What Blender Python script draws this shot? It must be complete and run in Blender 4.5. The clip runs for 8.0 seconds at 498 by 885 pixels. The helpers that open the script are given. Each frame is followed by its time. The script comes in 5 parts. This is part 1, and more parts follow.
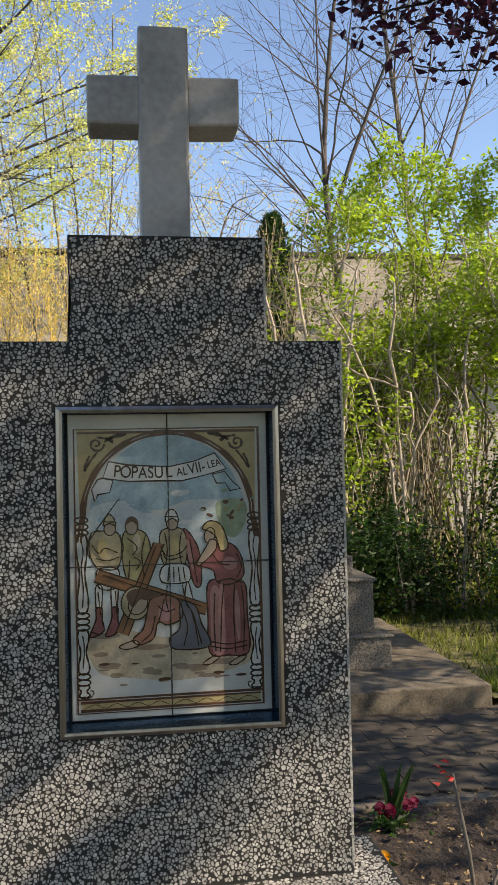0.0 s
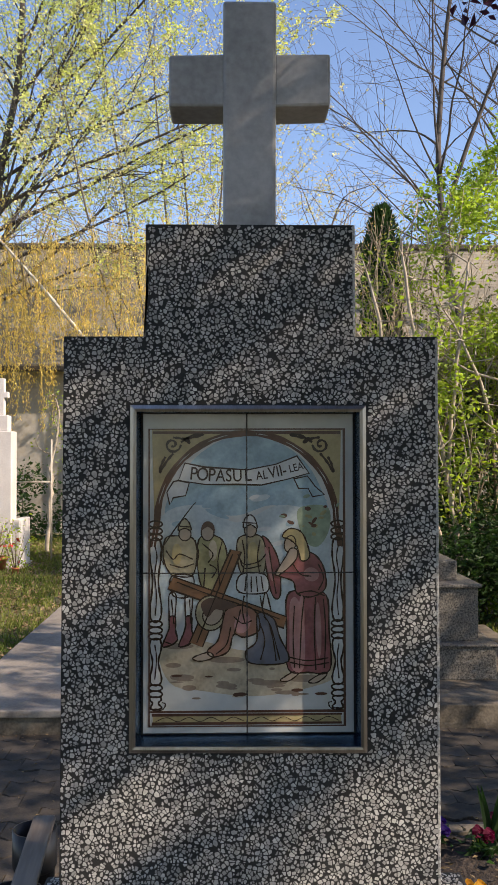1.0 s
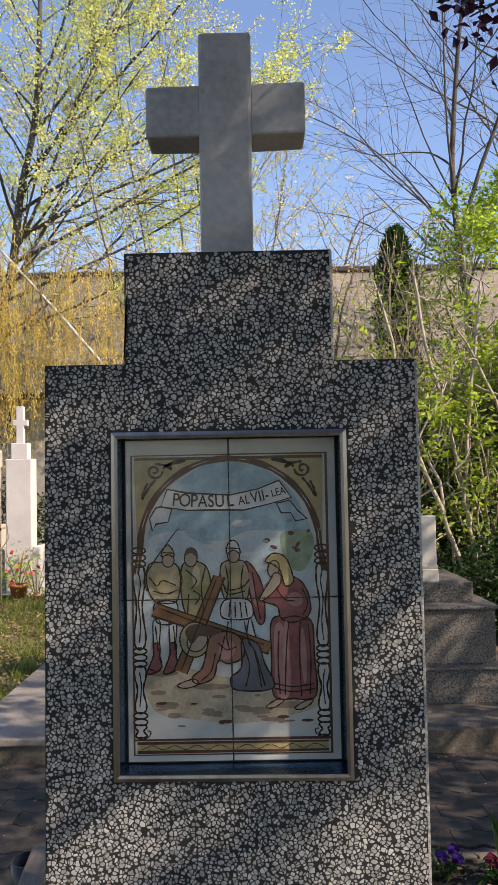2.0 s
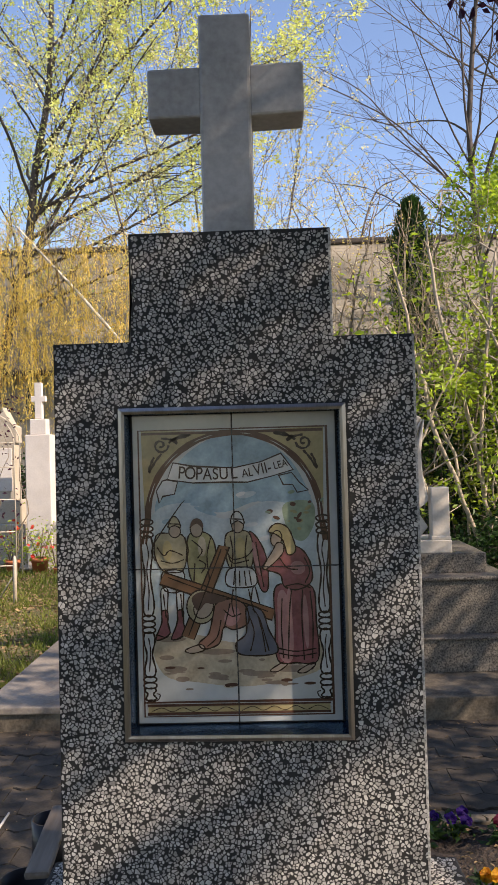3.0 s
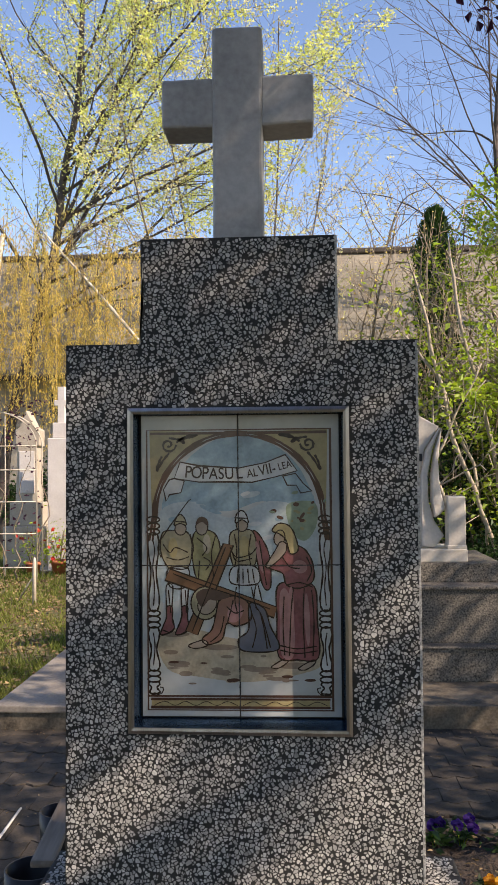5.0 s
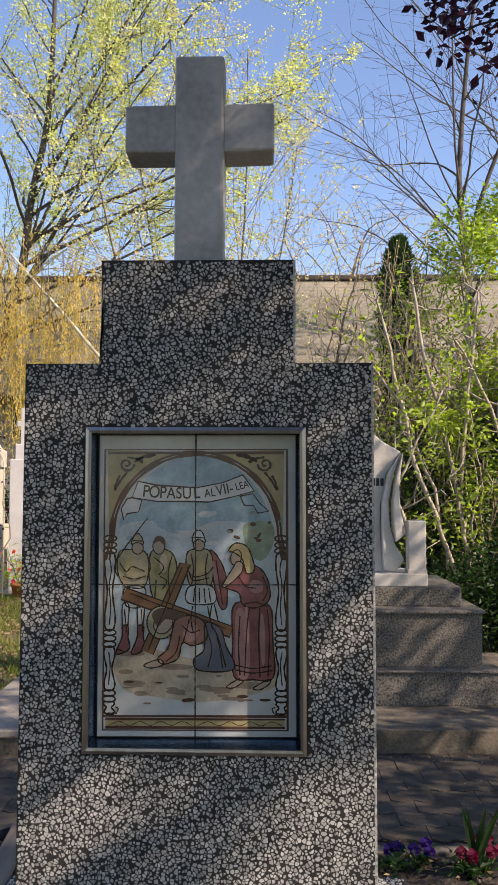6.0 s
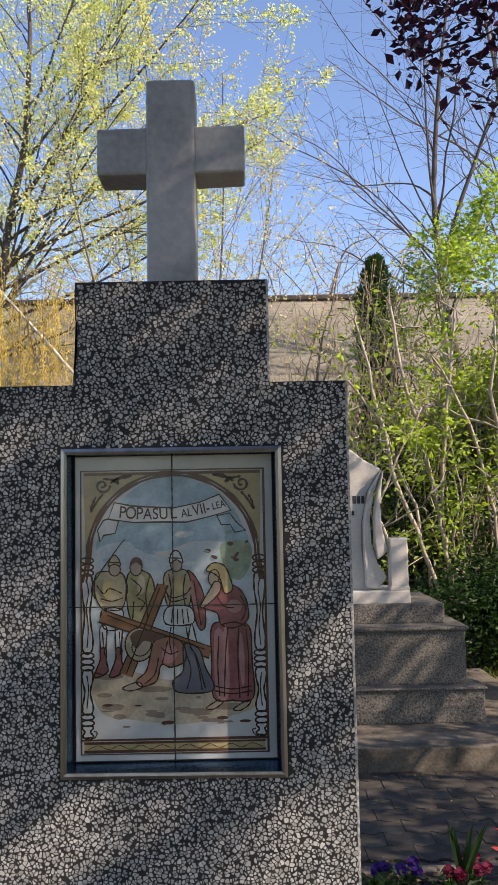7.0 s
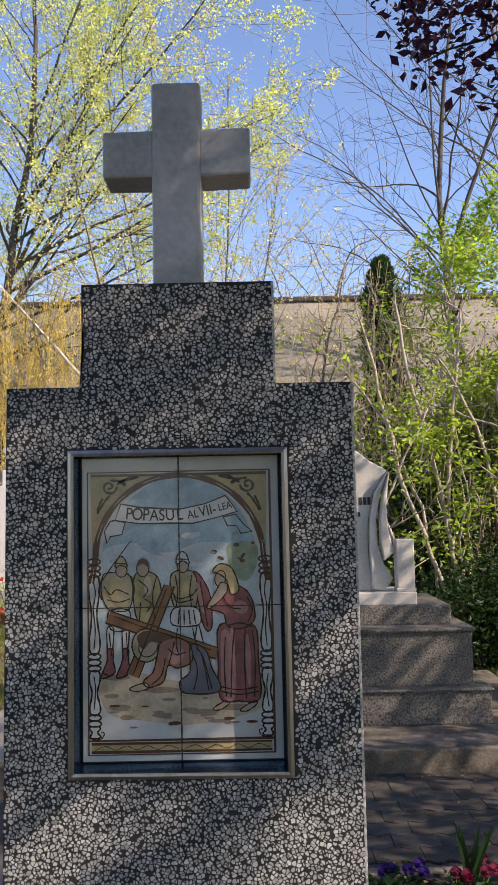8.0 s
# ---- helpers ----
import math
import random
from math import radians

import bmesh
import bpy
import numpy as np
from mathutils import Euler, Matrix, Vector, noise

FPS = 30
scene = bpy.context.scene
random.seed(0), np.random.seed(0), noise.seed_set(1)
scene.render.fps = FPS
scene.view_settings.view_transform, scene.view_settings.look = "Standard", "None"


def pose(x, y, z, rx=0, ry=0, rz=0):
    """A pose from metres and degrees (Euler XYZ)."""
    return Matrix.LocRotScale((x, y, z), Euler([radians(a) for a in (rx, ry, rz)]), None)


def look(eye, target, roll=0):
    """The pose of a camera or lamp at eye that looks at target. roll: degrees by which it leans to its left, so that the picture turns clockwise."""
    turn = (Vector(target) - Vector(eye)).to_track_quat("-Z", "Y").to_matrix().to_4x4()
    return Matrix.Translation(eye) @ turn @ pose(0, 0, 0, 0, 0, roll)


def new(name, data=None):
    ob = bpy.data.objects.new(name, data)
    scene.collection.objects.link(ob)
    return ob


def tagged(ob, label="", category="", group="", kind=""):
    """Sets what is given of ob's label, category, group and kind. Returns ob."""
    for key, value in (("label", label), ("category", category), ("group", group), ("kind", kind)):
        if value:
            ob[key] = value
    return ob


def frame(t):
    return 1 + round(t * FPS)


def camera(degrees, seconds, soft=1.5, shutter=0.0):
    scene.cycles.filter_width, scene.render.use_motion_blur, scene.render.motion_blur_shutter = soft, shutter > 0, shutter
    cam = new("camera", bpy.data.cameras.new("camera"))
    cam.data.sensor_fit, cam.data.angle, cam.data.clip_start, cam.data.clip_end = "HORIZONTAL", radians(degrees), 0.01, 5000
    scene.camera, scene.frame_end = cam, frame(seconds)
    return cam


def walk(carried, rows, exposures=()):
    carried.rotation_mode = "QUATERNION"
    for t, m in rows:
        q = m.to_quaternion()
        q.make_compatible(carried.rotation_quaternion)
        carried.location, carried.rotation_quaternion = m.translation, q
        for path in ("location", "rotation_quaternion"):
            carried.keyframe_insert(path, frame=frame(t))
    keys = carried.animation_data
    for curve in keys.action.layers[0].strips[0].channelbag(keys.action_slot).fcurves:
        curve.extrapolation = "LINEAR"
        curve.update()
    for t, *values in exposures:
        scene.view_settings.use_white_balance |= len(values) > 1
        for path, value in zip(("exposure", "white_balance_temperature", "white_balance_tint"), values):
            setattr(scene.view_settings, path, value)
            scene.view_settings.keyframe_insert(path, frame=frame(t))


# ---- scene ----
cam = camera(32.5, 8.0, soft=1.45)
PATH = [
    (0, (-0.097, -1.767, 1.51), (0.197, 0.211, 1.557), -1.3),
    (0.5, (-0.03, -1.71, 1.506), (0.054, 0.288, 1.482), -0.5),
    (1, (-0.035, -1.658, 1.528), (0.008, 0.341, 1.565), -0.1),
    (1.5, (0.01, -1.65, 1.531), (0.021, 0.348, 1.628), -0.6),
    (3, (0.084, -1.714, 1.529), (0.025, 0.285, 1.56), -1.6),
    (3.5, (0.106, -1.736, 1.524), (0.008, 0.262, 1.516), -1.5),
    (4, (0.116, -1.738, 1.522), (0.0, 0.259, 1.539), -1.0),
    (5.5, (0.128, -1.766, 1.508), (0.035, 0.231, 1.578), -0.0),
    (6, (0.139, -1.773, 1.504), (0.107, 0.224, 1.611), -0.0),
    (6.5, (0.148, -1.775, 1.5), (0.151, 0.22, 1.642), -0.9),
    (7, (0.153, -1.774, 1.501), (0.163, 0.22, 1.655), -1.1),
    (7.5, (0.155, -1.777, 1.501), (0.163, 0.217, 1.657), -1.2),
    (8, (0.153, -1.779, 1.5), (0.149, 0.215, 1.658), -1.2),
]
walk(cam, [(t, look(eye, target, roll)) for t, eye, target, roll in PATH], [(0.0, 0.6, 7500, 16), (0.5, 0.52, 7300, 18), (1.5, 0.5, 7050, 21), (3.0, 0.55, 7300, 22), (3.5, 0.56, 7400, 22), (5.5, 0.57, 7200, 22), (8.0, 0.57, 6850, 23)])

# ---- light ----
SUN_AZ, SUN_EL = radians(-24.0), radians(37.0)   # azimuth from +x towards +y
sun_way = Vector((math.cos(SUN_EL) * math.cos(SUN_AZ), math.cos(SUN_EL) * math.sin(SUN_AZ), math.sin(SUN_EL)))
world = bpy.data.worlds.new("sky")
scene.world = world
world.use_nodes = True
wn = world.node_tree.nodes
sky = wn.new("ShaderNodeTexSky")
sky.sky_type = 'NISHITA'
sky.sun_disc = False
sky.sun_elevation = SUN_EL
sky.sun_rotation = math.pi / 2 - SUN_AZ
sky.air_density, sky.dust_density, sky.ozone_density = 1.0, 0.1, 3.9
wn["Background"].inputs["Strength"].default_value = 0.172
world.node_tree.links.new(sky.outputs[0], wn["Background"].inputs["Color"])
lamp = bpy.data.lights.new("sun", 'SUN')
lamp.energy, lamp.angle, lamp.color = 5.6, radians(0.55), (1.0, 0.93, 0.80)
new("sun", lamp).matrix_world = look(sun_way * 60, (0, 0, 0))


# ---- materials ----
def mat(name, a, b, scale=8.0, fine=90.0, rough=0.7, metal=0.0, bump=0.3, bump_scale=None, spec=0.4,
        island=0.0, pick=0.0, trans=None, stretch=None, detail=6.0):
    """Two-scale noise between colours a and b; island or pick: brightness spread from piece to piece."""
    m = bpy.data.materials.new(name)
    m.use_nodes = True
    nt = m.node_tree
    n, l = nt.nodes, nt.links
    bs = n["Principled BSDF"]
    tc = n.new("ShaderNodeTexCoord")
    mp = n.new("ShaderNodeMapping")
    if stretch:
        mp.inputs["Scale"].default_value = stretch
    l.new(tc.outputs["Object"], mp.inputs["Vector"])
    n1 = n.new("ShaderNodeTexNoise")
    n1.inputs["Scale"].default_value, n1.inputs["Detail"].default_value = scale, detail
    n2 = n.new("ShaderNodeTexNoise")
    n2.inputs["Scale"].default_value, n2.inputs["Detail"].default_value = fine, 3.0
    for q in (n1, n2):
        l.new(mp.outputs[0], q.inputs["Vector"])
    add = n.new("ShaderNodeMath")
    add.operation = 'MULTIPLY_ADD'
    l.new(n2.outputs["Fac"], add.inputs[0])
    add.inputs[1].default_value = 0.5
    l.new(n1.outputs["Fac"], add.inputs[2])
    ramp = n.new("ShaderNodeValToRGB")
    ramp.color_ramp.elements[0].position, ramp.color_ramp.elements[1].position = 0.52, 1.0
    ramp.color_ramp.elements[0].color, ramp.color_ramp.elements[1].color = (*a, 1), (*b, 1)
    l.new(add.outputs[0], ramp.inputs[0])
    col = ramp.outputs[0]
    if island or pick:
        src = n.new("ShaderNodeNewGeometry").outputs["Random Per Island"] if island else n.new("ShaderNodeObjectInfo").outputs["Random"]
        mr = n.new("ShaderNodeMapRange")
        k = island or pick
        mr.inputs["To Min"].default_value, mr.inputs["To Max"].default_value = 1 - k, 1 + k
        l.new(src, mr.inputs["Value"])
        hs = n.new("ShaderNodeHueSaturation")
        l.new(mr.outputs[0], hs.inputs["Value"])
        l.new(col, hs.inputs["Color"])
        col = hs.outputs[0]
    l.new(col, bs.inputs["Base Color"])
    bs.inputs["Roughness"].default_value = rough
    bs.inputs["Metallic"].default_value = metal
    bs.inputs["Specular IOR Level"].default_value = spec
    if bump:
        bp = n.new("ShaderNodeBump")
        bp.inputs["Strength"].default_value = bump
        bp.inputs["Distance"].default_value = bump_scale or 0.004
        l.new(add.outputs[0], bp.inputs["Height"])
        l.new(bp.outputs[0], bs.inputs["Normal"])
    if trans:
        tr = n.new("ShaderNodeBsdfTranslucent")
        hs2 = n.new("ShaderNodeHueSaturation")
        hs2.inputs["Value"].default_value = trans
        hs2.inputs["Saturation"].default_value = 1.1
        l.new(col, hs2.inputs["Color"])
        l.new(hs2.outputs[0], tr.inputs["Color"])
        mx = n.new("ShaderNodeMixShader")
        mx.inputs[0].default_value = 0.5
        l.new(bs.outputs[0], mx.inputs[1])
        l.new(tr.outputs[0], mx.inputs[2])
        l.new(mx.outputs[0], n["Material Output"].inputs["Surface"])
    return m


def paint(name, c, spread=0.12, rough=0.16):
    """Glazed ceramic paint with brush unevenness."""
    c = [x * 0.72 for x in c]
    lo, hi = [x * (1 - spread) for x in c], [min(1, x * (1 + spread)) for x in c]
    return mat(name, lo, hi, scale=26, fine=140, rough=rough, bump=0.03, bump_scale=0.0005, spec=0.5)


M_MORTAR = mat("terrazzo_cement", (0.009, 0.009, 0.0085), (0.028, 0.027, 0.025), 14, 300, 0.75, bump=0.4, bump_scale=0.001)
M_CHIP = mat("terrazzo_chips", (0.27, 0.26, 0.24), (0.48, 0.465, 0.43), 60, 400, 0.5, bump=0.15, bump_scale=0.0006, island=0.34)
M_ARRIS = mat("sunlit_worn_edge", (0.10, 0.10, 0.095), (0.58, 0.56, 0.51), 120, 420, 0.6, bump=0.3, bump_scale=0.001)
M_FINE = mat("fine_terrazzo", (0.006, 0.0055, 0.005), (0.22, 0.195, 0.16), 95, 260, 0.6, bump=0.2, bump_scale=0.001, detail=2)
M_WHITEPAINT = mat("grey_white_paint", (0.25, 0.245, 0.235), (0.47, 0.46, 0.44), 4, 70, 0.6, bump=0.15, bump_scale=0.001)
M_STEEL = mat("brushed_steel", (0.21, 0.19, 0.17), (0.36, 0.335, 0.31), 40, 500, 0.28, metal=1.0, bump=0.05, bump_scale=0.0004, stretch=(1, 1, 0.06))
# the blue reflection of the sky is put into this steel's base colour
M_TRAY = mat("sky_tinted_steel", (0.11, 0.22, 0.37), (0.28, 0.44, 0.62), 8, 200, 0.24, metal=0.95, bump=0.05, bump_scale=0.0004)
M_SAND = mat("packed_sand", (0.045, 0.040, 0.033), (0.085, 0.075, 0.062), 20, 200, 0.95, bump=0.5)
M_TILE = mat("white_glaze", (0.38, 0.39, 0.36), (0.47, 0.48, 0.45), 9, 60, 0.14, bump=0.04, bump_scale=0.0006, spec=0.55)
M_GROUT = mat("dark_grout", (0.02, 0.018, 0.016), (0.04, 0.036, 0.03), 40, 200, 0.8)
M_MARBLE = mat("white_marble", (0.44, 0.40, 0.34), (0.63, 0.58, 0.50), 6, 60, 0.4, bump=0.05)
M_CONCRETE = mat("worn_concrete", (0.040, 0.032, 0.022), (0.19, 0.155, 0.11), 7, 75, 0.88, bump=0.6)
M_SLAB = mat("stone_slab", (0.14, 0.12, 0.10), (0.29, 0.255, 0.21), 4, 60, 0.75, bump=0.4)
M_PAVER = mat("concrete_paver", (0.020, 0.0165, 0.012), (0.078, 0.062, 0.045), 9, 110, 0.85, bump=0.6, pick=0.22)
M_SOIL = mat("dark_soil", (0.018, 0.013, 0.009), (0.07, 0.05, 0.036), 10, 60, 0.95, bump=1.0, bump_scale=0.03)
M_LAWN = mat("lawn_ground", (0.06, 0.065, 0.02), (0.17, 0.14, 0.06), 1.2, 30, 0.95, bump=0.8, bump_scale=0.02)
M_GRASS = mat("grass_blades", (0.07, 0.12, 0.018), (0.24, 0.24, 0.06), 1.0, 20, 0.7, bump=0, island=0.4, trans=1.2)
M_STRAW = mat("dry_leaf_litter", (0.14, 0.09, 0.045), (0.32, 0.23, 0.12), 3, 40, 0.9, bump=0, island=0.35)
M_ROOF = mat("weathered_roofing", (0.13, 0.113, 0.083), (0.30, 0.26, 0.195), 0.9, 11, 0.9, bump=0.5, bump_scale=0.02)
M_PLASTER = mat("grey_plaster", (0.30, 0.27, 0.22), (0.44, 0.40, 0.33), 0.9, 18, 0.9, bump=0.4)
M_DARKGLASS = mat("dark_pane", (0.02, 0.02, 0.02), (0.04, 0.04, 0.04), 3, 30, 0.1, bump=0)
M_BARK = mat("grey_bark", (0.09, 0.075, 0.06), (0.20, 0.17, 0.14), 4, 40, 0.9, bump=0.6, bump_scale=0.01)
M_DARKBARK = mat("dark_bark", (0.045, 0.036, 0.03), (0.11, 0.09, 0.075), 4, 40, 0.9, bump=0.6, bump_scale=0.01)
M_PALEBARK = mat("pale_bark", (0.26, 0.21, 0.15), (0.46, 0.39, 0.30), 6, 50, 0.8, bump=0.4, bump_scale=0.006)
M_BIRCHBARK = mat("white_birch_bark", (0.42, 0.38, 0.32), (0.72, 0.68, 0.60), 7, 50, 0.7, bump=0.3, bump_scale=0.004)
M_TWIG = mat("brown_twigs", (0.13, 0.10, 0.065), (0.28, 0.22, 0.15), 3, 30, 0.9, bump=0)
M_LEAF = mat("fresh_green_leaves", (0.16, 0.235, 0.03), (0.37, 0.455, 0.07), 0.9, 12, 0.5, bump=0, island=0.4, trans=1.7)
M_DARKLEAF = mat("dark_green_leaves", (0.02, 0.05, 0.012), (0.06, 0.12, 0.03), 1.5, 14, 0.5, bump=0, island=0.4, trans=1.0)
M_DULL = mat("dull_olive_leaves", (0.085, 0.10, 0.025), (0.24, 0.23, 0.07), 1.2, 14, 0.6, bump=0, island=0.45, trans=1.2)
M_YELLOWLEAF = mat("young_yellow_green_leaves", (0.42, 0.46, 0.12), (0.64, 0.64, 0.26), 1.2, 12, 0.6, bump=0, island=0.35, trans=1.7)
M_CREAMLEAF = mat("cream_young_leaves", (0.50, 0.46, 0.20), (0.70, 0.66, 0.36), 1.2, 12, 0.6, bump=0, island=0.25, trans=1.4)
M_CANE = mat("pale_brown_canes", (0.21, 0.16, 0.10), (0.45, 0.36, 0.24), 3, 30, 0.85, bump=0, island=0.3)
M_WILLOW = mat("willow_catkins", (0.46, 0.36, 0.10), (0.68, 0.55, 0.20), 1.2, 12, 0.7, bump=0, island=0.3, trans=1.8)
M_PLUM = mat("purple_plum_leaves", (0.030, 0.010, 0.020), (0.085, 0.028, 0.048), 3, 20, 0.45, bump=0, island=0.4, trans=1.3)
M_BLACK = mat("black_plastic", (0.008, 0.008, 0.009), (0.018, 0.018, 0.019), 8, 60, 0.4, bump=0.1)
M_WOOD = mat("weathered_wood", (0.13, 0.10, 0.075), (0.26, 0.21, 0.16), 10, 70, 0.85, bump=0.5, stretch=(1, 0.12, 1))
M_TERRACOTTA = mat("orange_terracotta", (0.42, 0.12, 0.05), (0.58, 0.20, 0.09), 8, 60, 0.75, bump=0.2)
M_PALEMETAL = mat("cream_painted_metal", (0.40, 0.34, 0.26), (0.56, 0.49, 0.39), 10, 80, 0.5, bump=0.1)
M_BEIGESTONE = mat("beige_stone", (0.34, 0.29, 0.22), (0.50, 0.44, 0.35), 5, 50, 0.8, bump=0.3)
M_WHITESTONE = mat("whitewashed_stone", (0.54, 0.49, 0.44), (0.68, 0.63, 0.57), 4, 50, 0.7, bump=0.2)
M_PURPLE = mat("purple_petals", (0.035, 0.012, 0.12), (0.10, 0.035, 0.26), 30, 120, 0.6, bump=0, trans=1.3)
M_MAGENTA = mat("magenta_petals", (0.11, 0.006, 0.022), (0.24, 0.015, 0.055), 30, 120, 0.6, bump=0, trans=1.3)
M_ORANGE = mat("yellow_orange_petals", (0.55, 0.18, 0.01), (0.75, 0.45, 0.03), 30, 120, 0.6, bump=0, trans=1.3)
M_RED = mat("red_petals", (0.45, 0.02, 0.01), (0.65, 0.05, 0.03), 30, 120, 0.6, bump=0)
M_ENGRAVE = mat("dark_engraving", (0.02, 0.02, 0.02), (0.05, 0.05, 0.05), 30, 120, 0.7, bump=0)


# ---- builders ----
def mesh_of(name, verts, faces, material, smooth=False):
    me = bpy.data.meshes.new(name)
    me.from_pydata([tuple(v) for v in verts], [], faces)
    me.materials.append(material)
    if smooth:
        me.polygons.foreach_set("use_smooth", [True] * len(me.polygons))
    me.update()
    return me


def part(name, data, material, parent=None, label="", bevel=0.0):
    """Links a bmesh or a mesh as one object, under parent if given."""
    if isinstance(data, bmesh.types.BMesh):
        me = bpy.data.meshes.new(name)
        data.normal_update()
        data.to_mesh(me)
        data.free()
        me.materials.append(material)
    else:
        me = data
    ob = new(name, me)
    if parent:
        ob.parent = parent
    if label:
        ob["label"] = label
    if bevel:
        md = ob.modifiers.new("edge", 'BEVEL')
        md.width, md.segments, md.limit_method = bevel, 2, 'ANGLE'
    return ob


def thing(name, label, category, at=(0, 0, 0), group="", kind="", turn=0):
    return_ob = new(name)
    return_ob.matrix_world = pose(*at, 0, 0, turn)
    return_ob.empty_display_size = 0.1
    return tagged(return_ob, label, category, group, kind)


def box(x0, x1, y0, y1, z0, z1, bm=None):
    bm = bm or bmesh.new()
    v = [bm.verts.new((x, y, z)) for z in (z0, z1) for y in (y0, y1) for x in (x0, x1)]
    for f in ((0, 2, 3, 1), (4, 5, 7, 6), (0, 1, 5, 4), (2, 6, 7, 3), (0, 4, 6, 2), (1, 3, 7, 5)):
        bm.faces.new([v[i] for i in f])
    return bm


def rough_box(x0, x1, y0, y1, z0, z1, amp=0.003, cuts=5, seed=1):
    bm = box(x0, x1, y0, y1, z0, z1)
    bmesh.ops.bevel(bm, geom=bm.edges[:], offset=0.008, segments=2, affect='EDGES', profile=0.6)
    bmesh.ops.subdivide_edges(bm, edges=[e for e in bm.edges if e.calc_length() > 0.12], cuts=cuts, use_grid_fill=True)
    for v in bm.verts:
        v.co += noise.noise_vector(v.co * 9 + Vector((seed, 0, 0))) * amp
    return bm


def prism(pts, y0, y1):
    """Outline pts (x, z), extruded from y0 to y1."""
    bm = bmesh.new()
    a = [bm.verts.new((x, y0, z)) for x, z in pts]
    b = [bm.verts.new((x, y1, z)) for x, z in pts]
    bm.faces.new(a)
    bm.faces.new(b[::-1])
    for i in range(len(pts)):
        j = (i + 1) % len(pts)
        bm.faces.new((a[j], a[i], b[i], b[j]))
    bmesh.ops.recalc_face_normals(bm, faces=bm.faces[:])
    return bm


def lathe(profile, n=24, at=(0, 0, 0)):
    """Profile (r, z) turned round the z axis."""
    bm = bmesh.new()
    rings = [[bm.verts.new((at[0] + r * math.cos(6.28319 * i / n), at[1] + r * math.sin(6.28319 * i / n), at[2] + z)) for i in range(n)] for r, z in profile]
    for p, q in zip(rings, rings[1:]):
        for i in range(n):
            bm.faces.new((p[i], p[(i + 1) % n], q[(i + 1) % n], q[i])).smooth = True
    if profile[0][0] > 1e-4:
        bm.faces.new(rings[0][::-1])
    if profile[-1][0] > 1e-4:
        bm.faces.new(rings[-1])
    return bm


def tubes(lines, sides=6):
    """Vertices and faces of tapered tubes along polylines of (point, radius)."""
    V, F = [], []
    for line in lines:
        k0 = len(V)
        for i, (p, r) in enumerate(line):
            a, b = line[max(i - 1, 0)][0], line[min(i + 1, len(line) - 1)][0]
            d = (b - a)
            d = d.normalized() if d.length > 1e-9 else Vector((0, 0, 1))
            u = d.orthogonal().normalized()
            w = d.cross(u)
            for s in range(sides):
                t = 6.28319 * s / sides
                V.append(p + (u * math.cos(t) + w * math.sin(t)) * r)
        for i in range(len(line) - 1):
            for s in range(sides):
                q = (s + 1) % sides
                F.append((k0 + i * sides + s, k0 + i * sides + q, k0 + (i + 1) * sides + q, k0 + (i + 1) * sides + s))
        F.append(tuple(k0 + s for s in range(sides))[::-1])
        F.append(tuple(k0 + (len(line) - 1) * sides + s for s in range(sides)))
    return V, F


def rods(name, lines, material, parent=None, sides=8, label=""):
    V, F = tubes([[(Vector(p), r) for p, r in line] for line in lines], sides)
    return part(name, mesh_of(name, V, F, material, True), material, parent, label)


def leaves_mesh(name, spots, size, material, rng, flat=0.5, narrow=0.5, fold=0.25):
    """One small folded leaf, two triangles, at each spot (point, direction or None)."""
    g = np.random.RandomState(rng.randrange(1 << 30))
    n = len(spots)
    P = np.array([tuple(p) for p, _ in spots], float).reshape(n, 3)
    D = g.normal(size=(n, 3)) * (1, 1, flat)
    if n and spots[0][1] is not None:
        D = D * 0.5 + np.array([tuple(w) for _, w in spots])
    D /= np.linalg.norm(D, axis=1)[:, None] + 1e-9
    S = (size * g.uniform(0.6, 1.35, n))[:, None]
    U = np.cross(D, g.normal(size=(n, 3)))
    U /= np.linalg.norm(U, axis=1)[:, None] + 1e-9
    W = np.cross(D, U)
    mid = P + D * S * 0.45 + W * S * fold * 0.5
    V = np.stack((P, mid + U * S * narrow * 0.5, P + D * S, mid - U * S * narrow * 0.5), axis=1).reshape(-1, 3)
    k = np.arange(n) * 4
    F = np.stack((np.stack((k, k + 1, k + 2), 1), np.stack((k, k + 2, k + 3), 1)), axis=1).reshape(-1, 3)
    me = bpy.data.meshes.new(name)
    me.from_pydata(V.tolist(), [], F.tolist())
    me.materials.append(material)
    me.update()
    return me


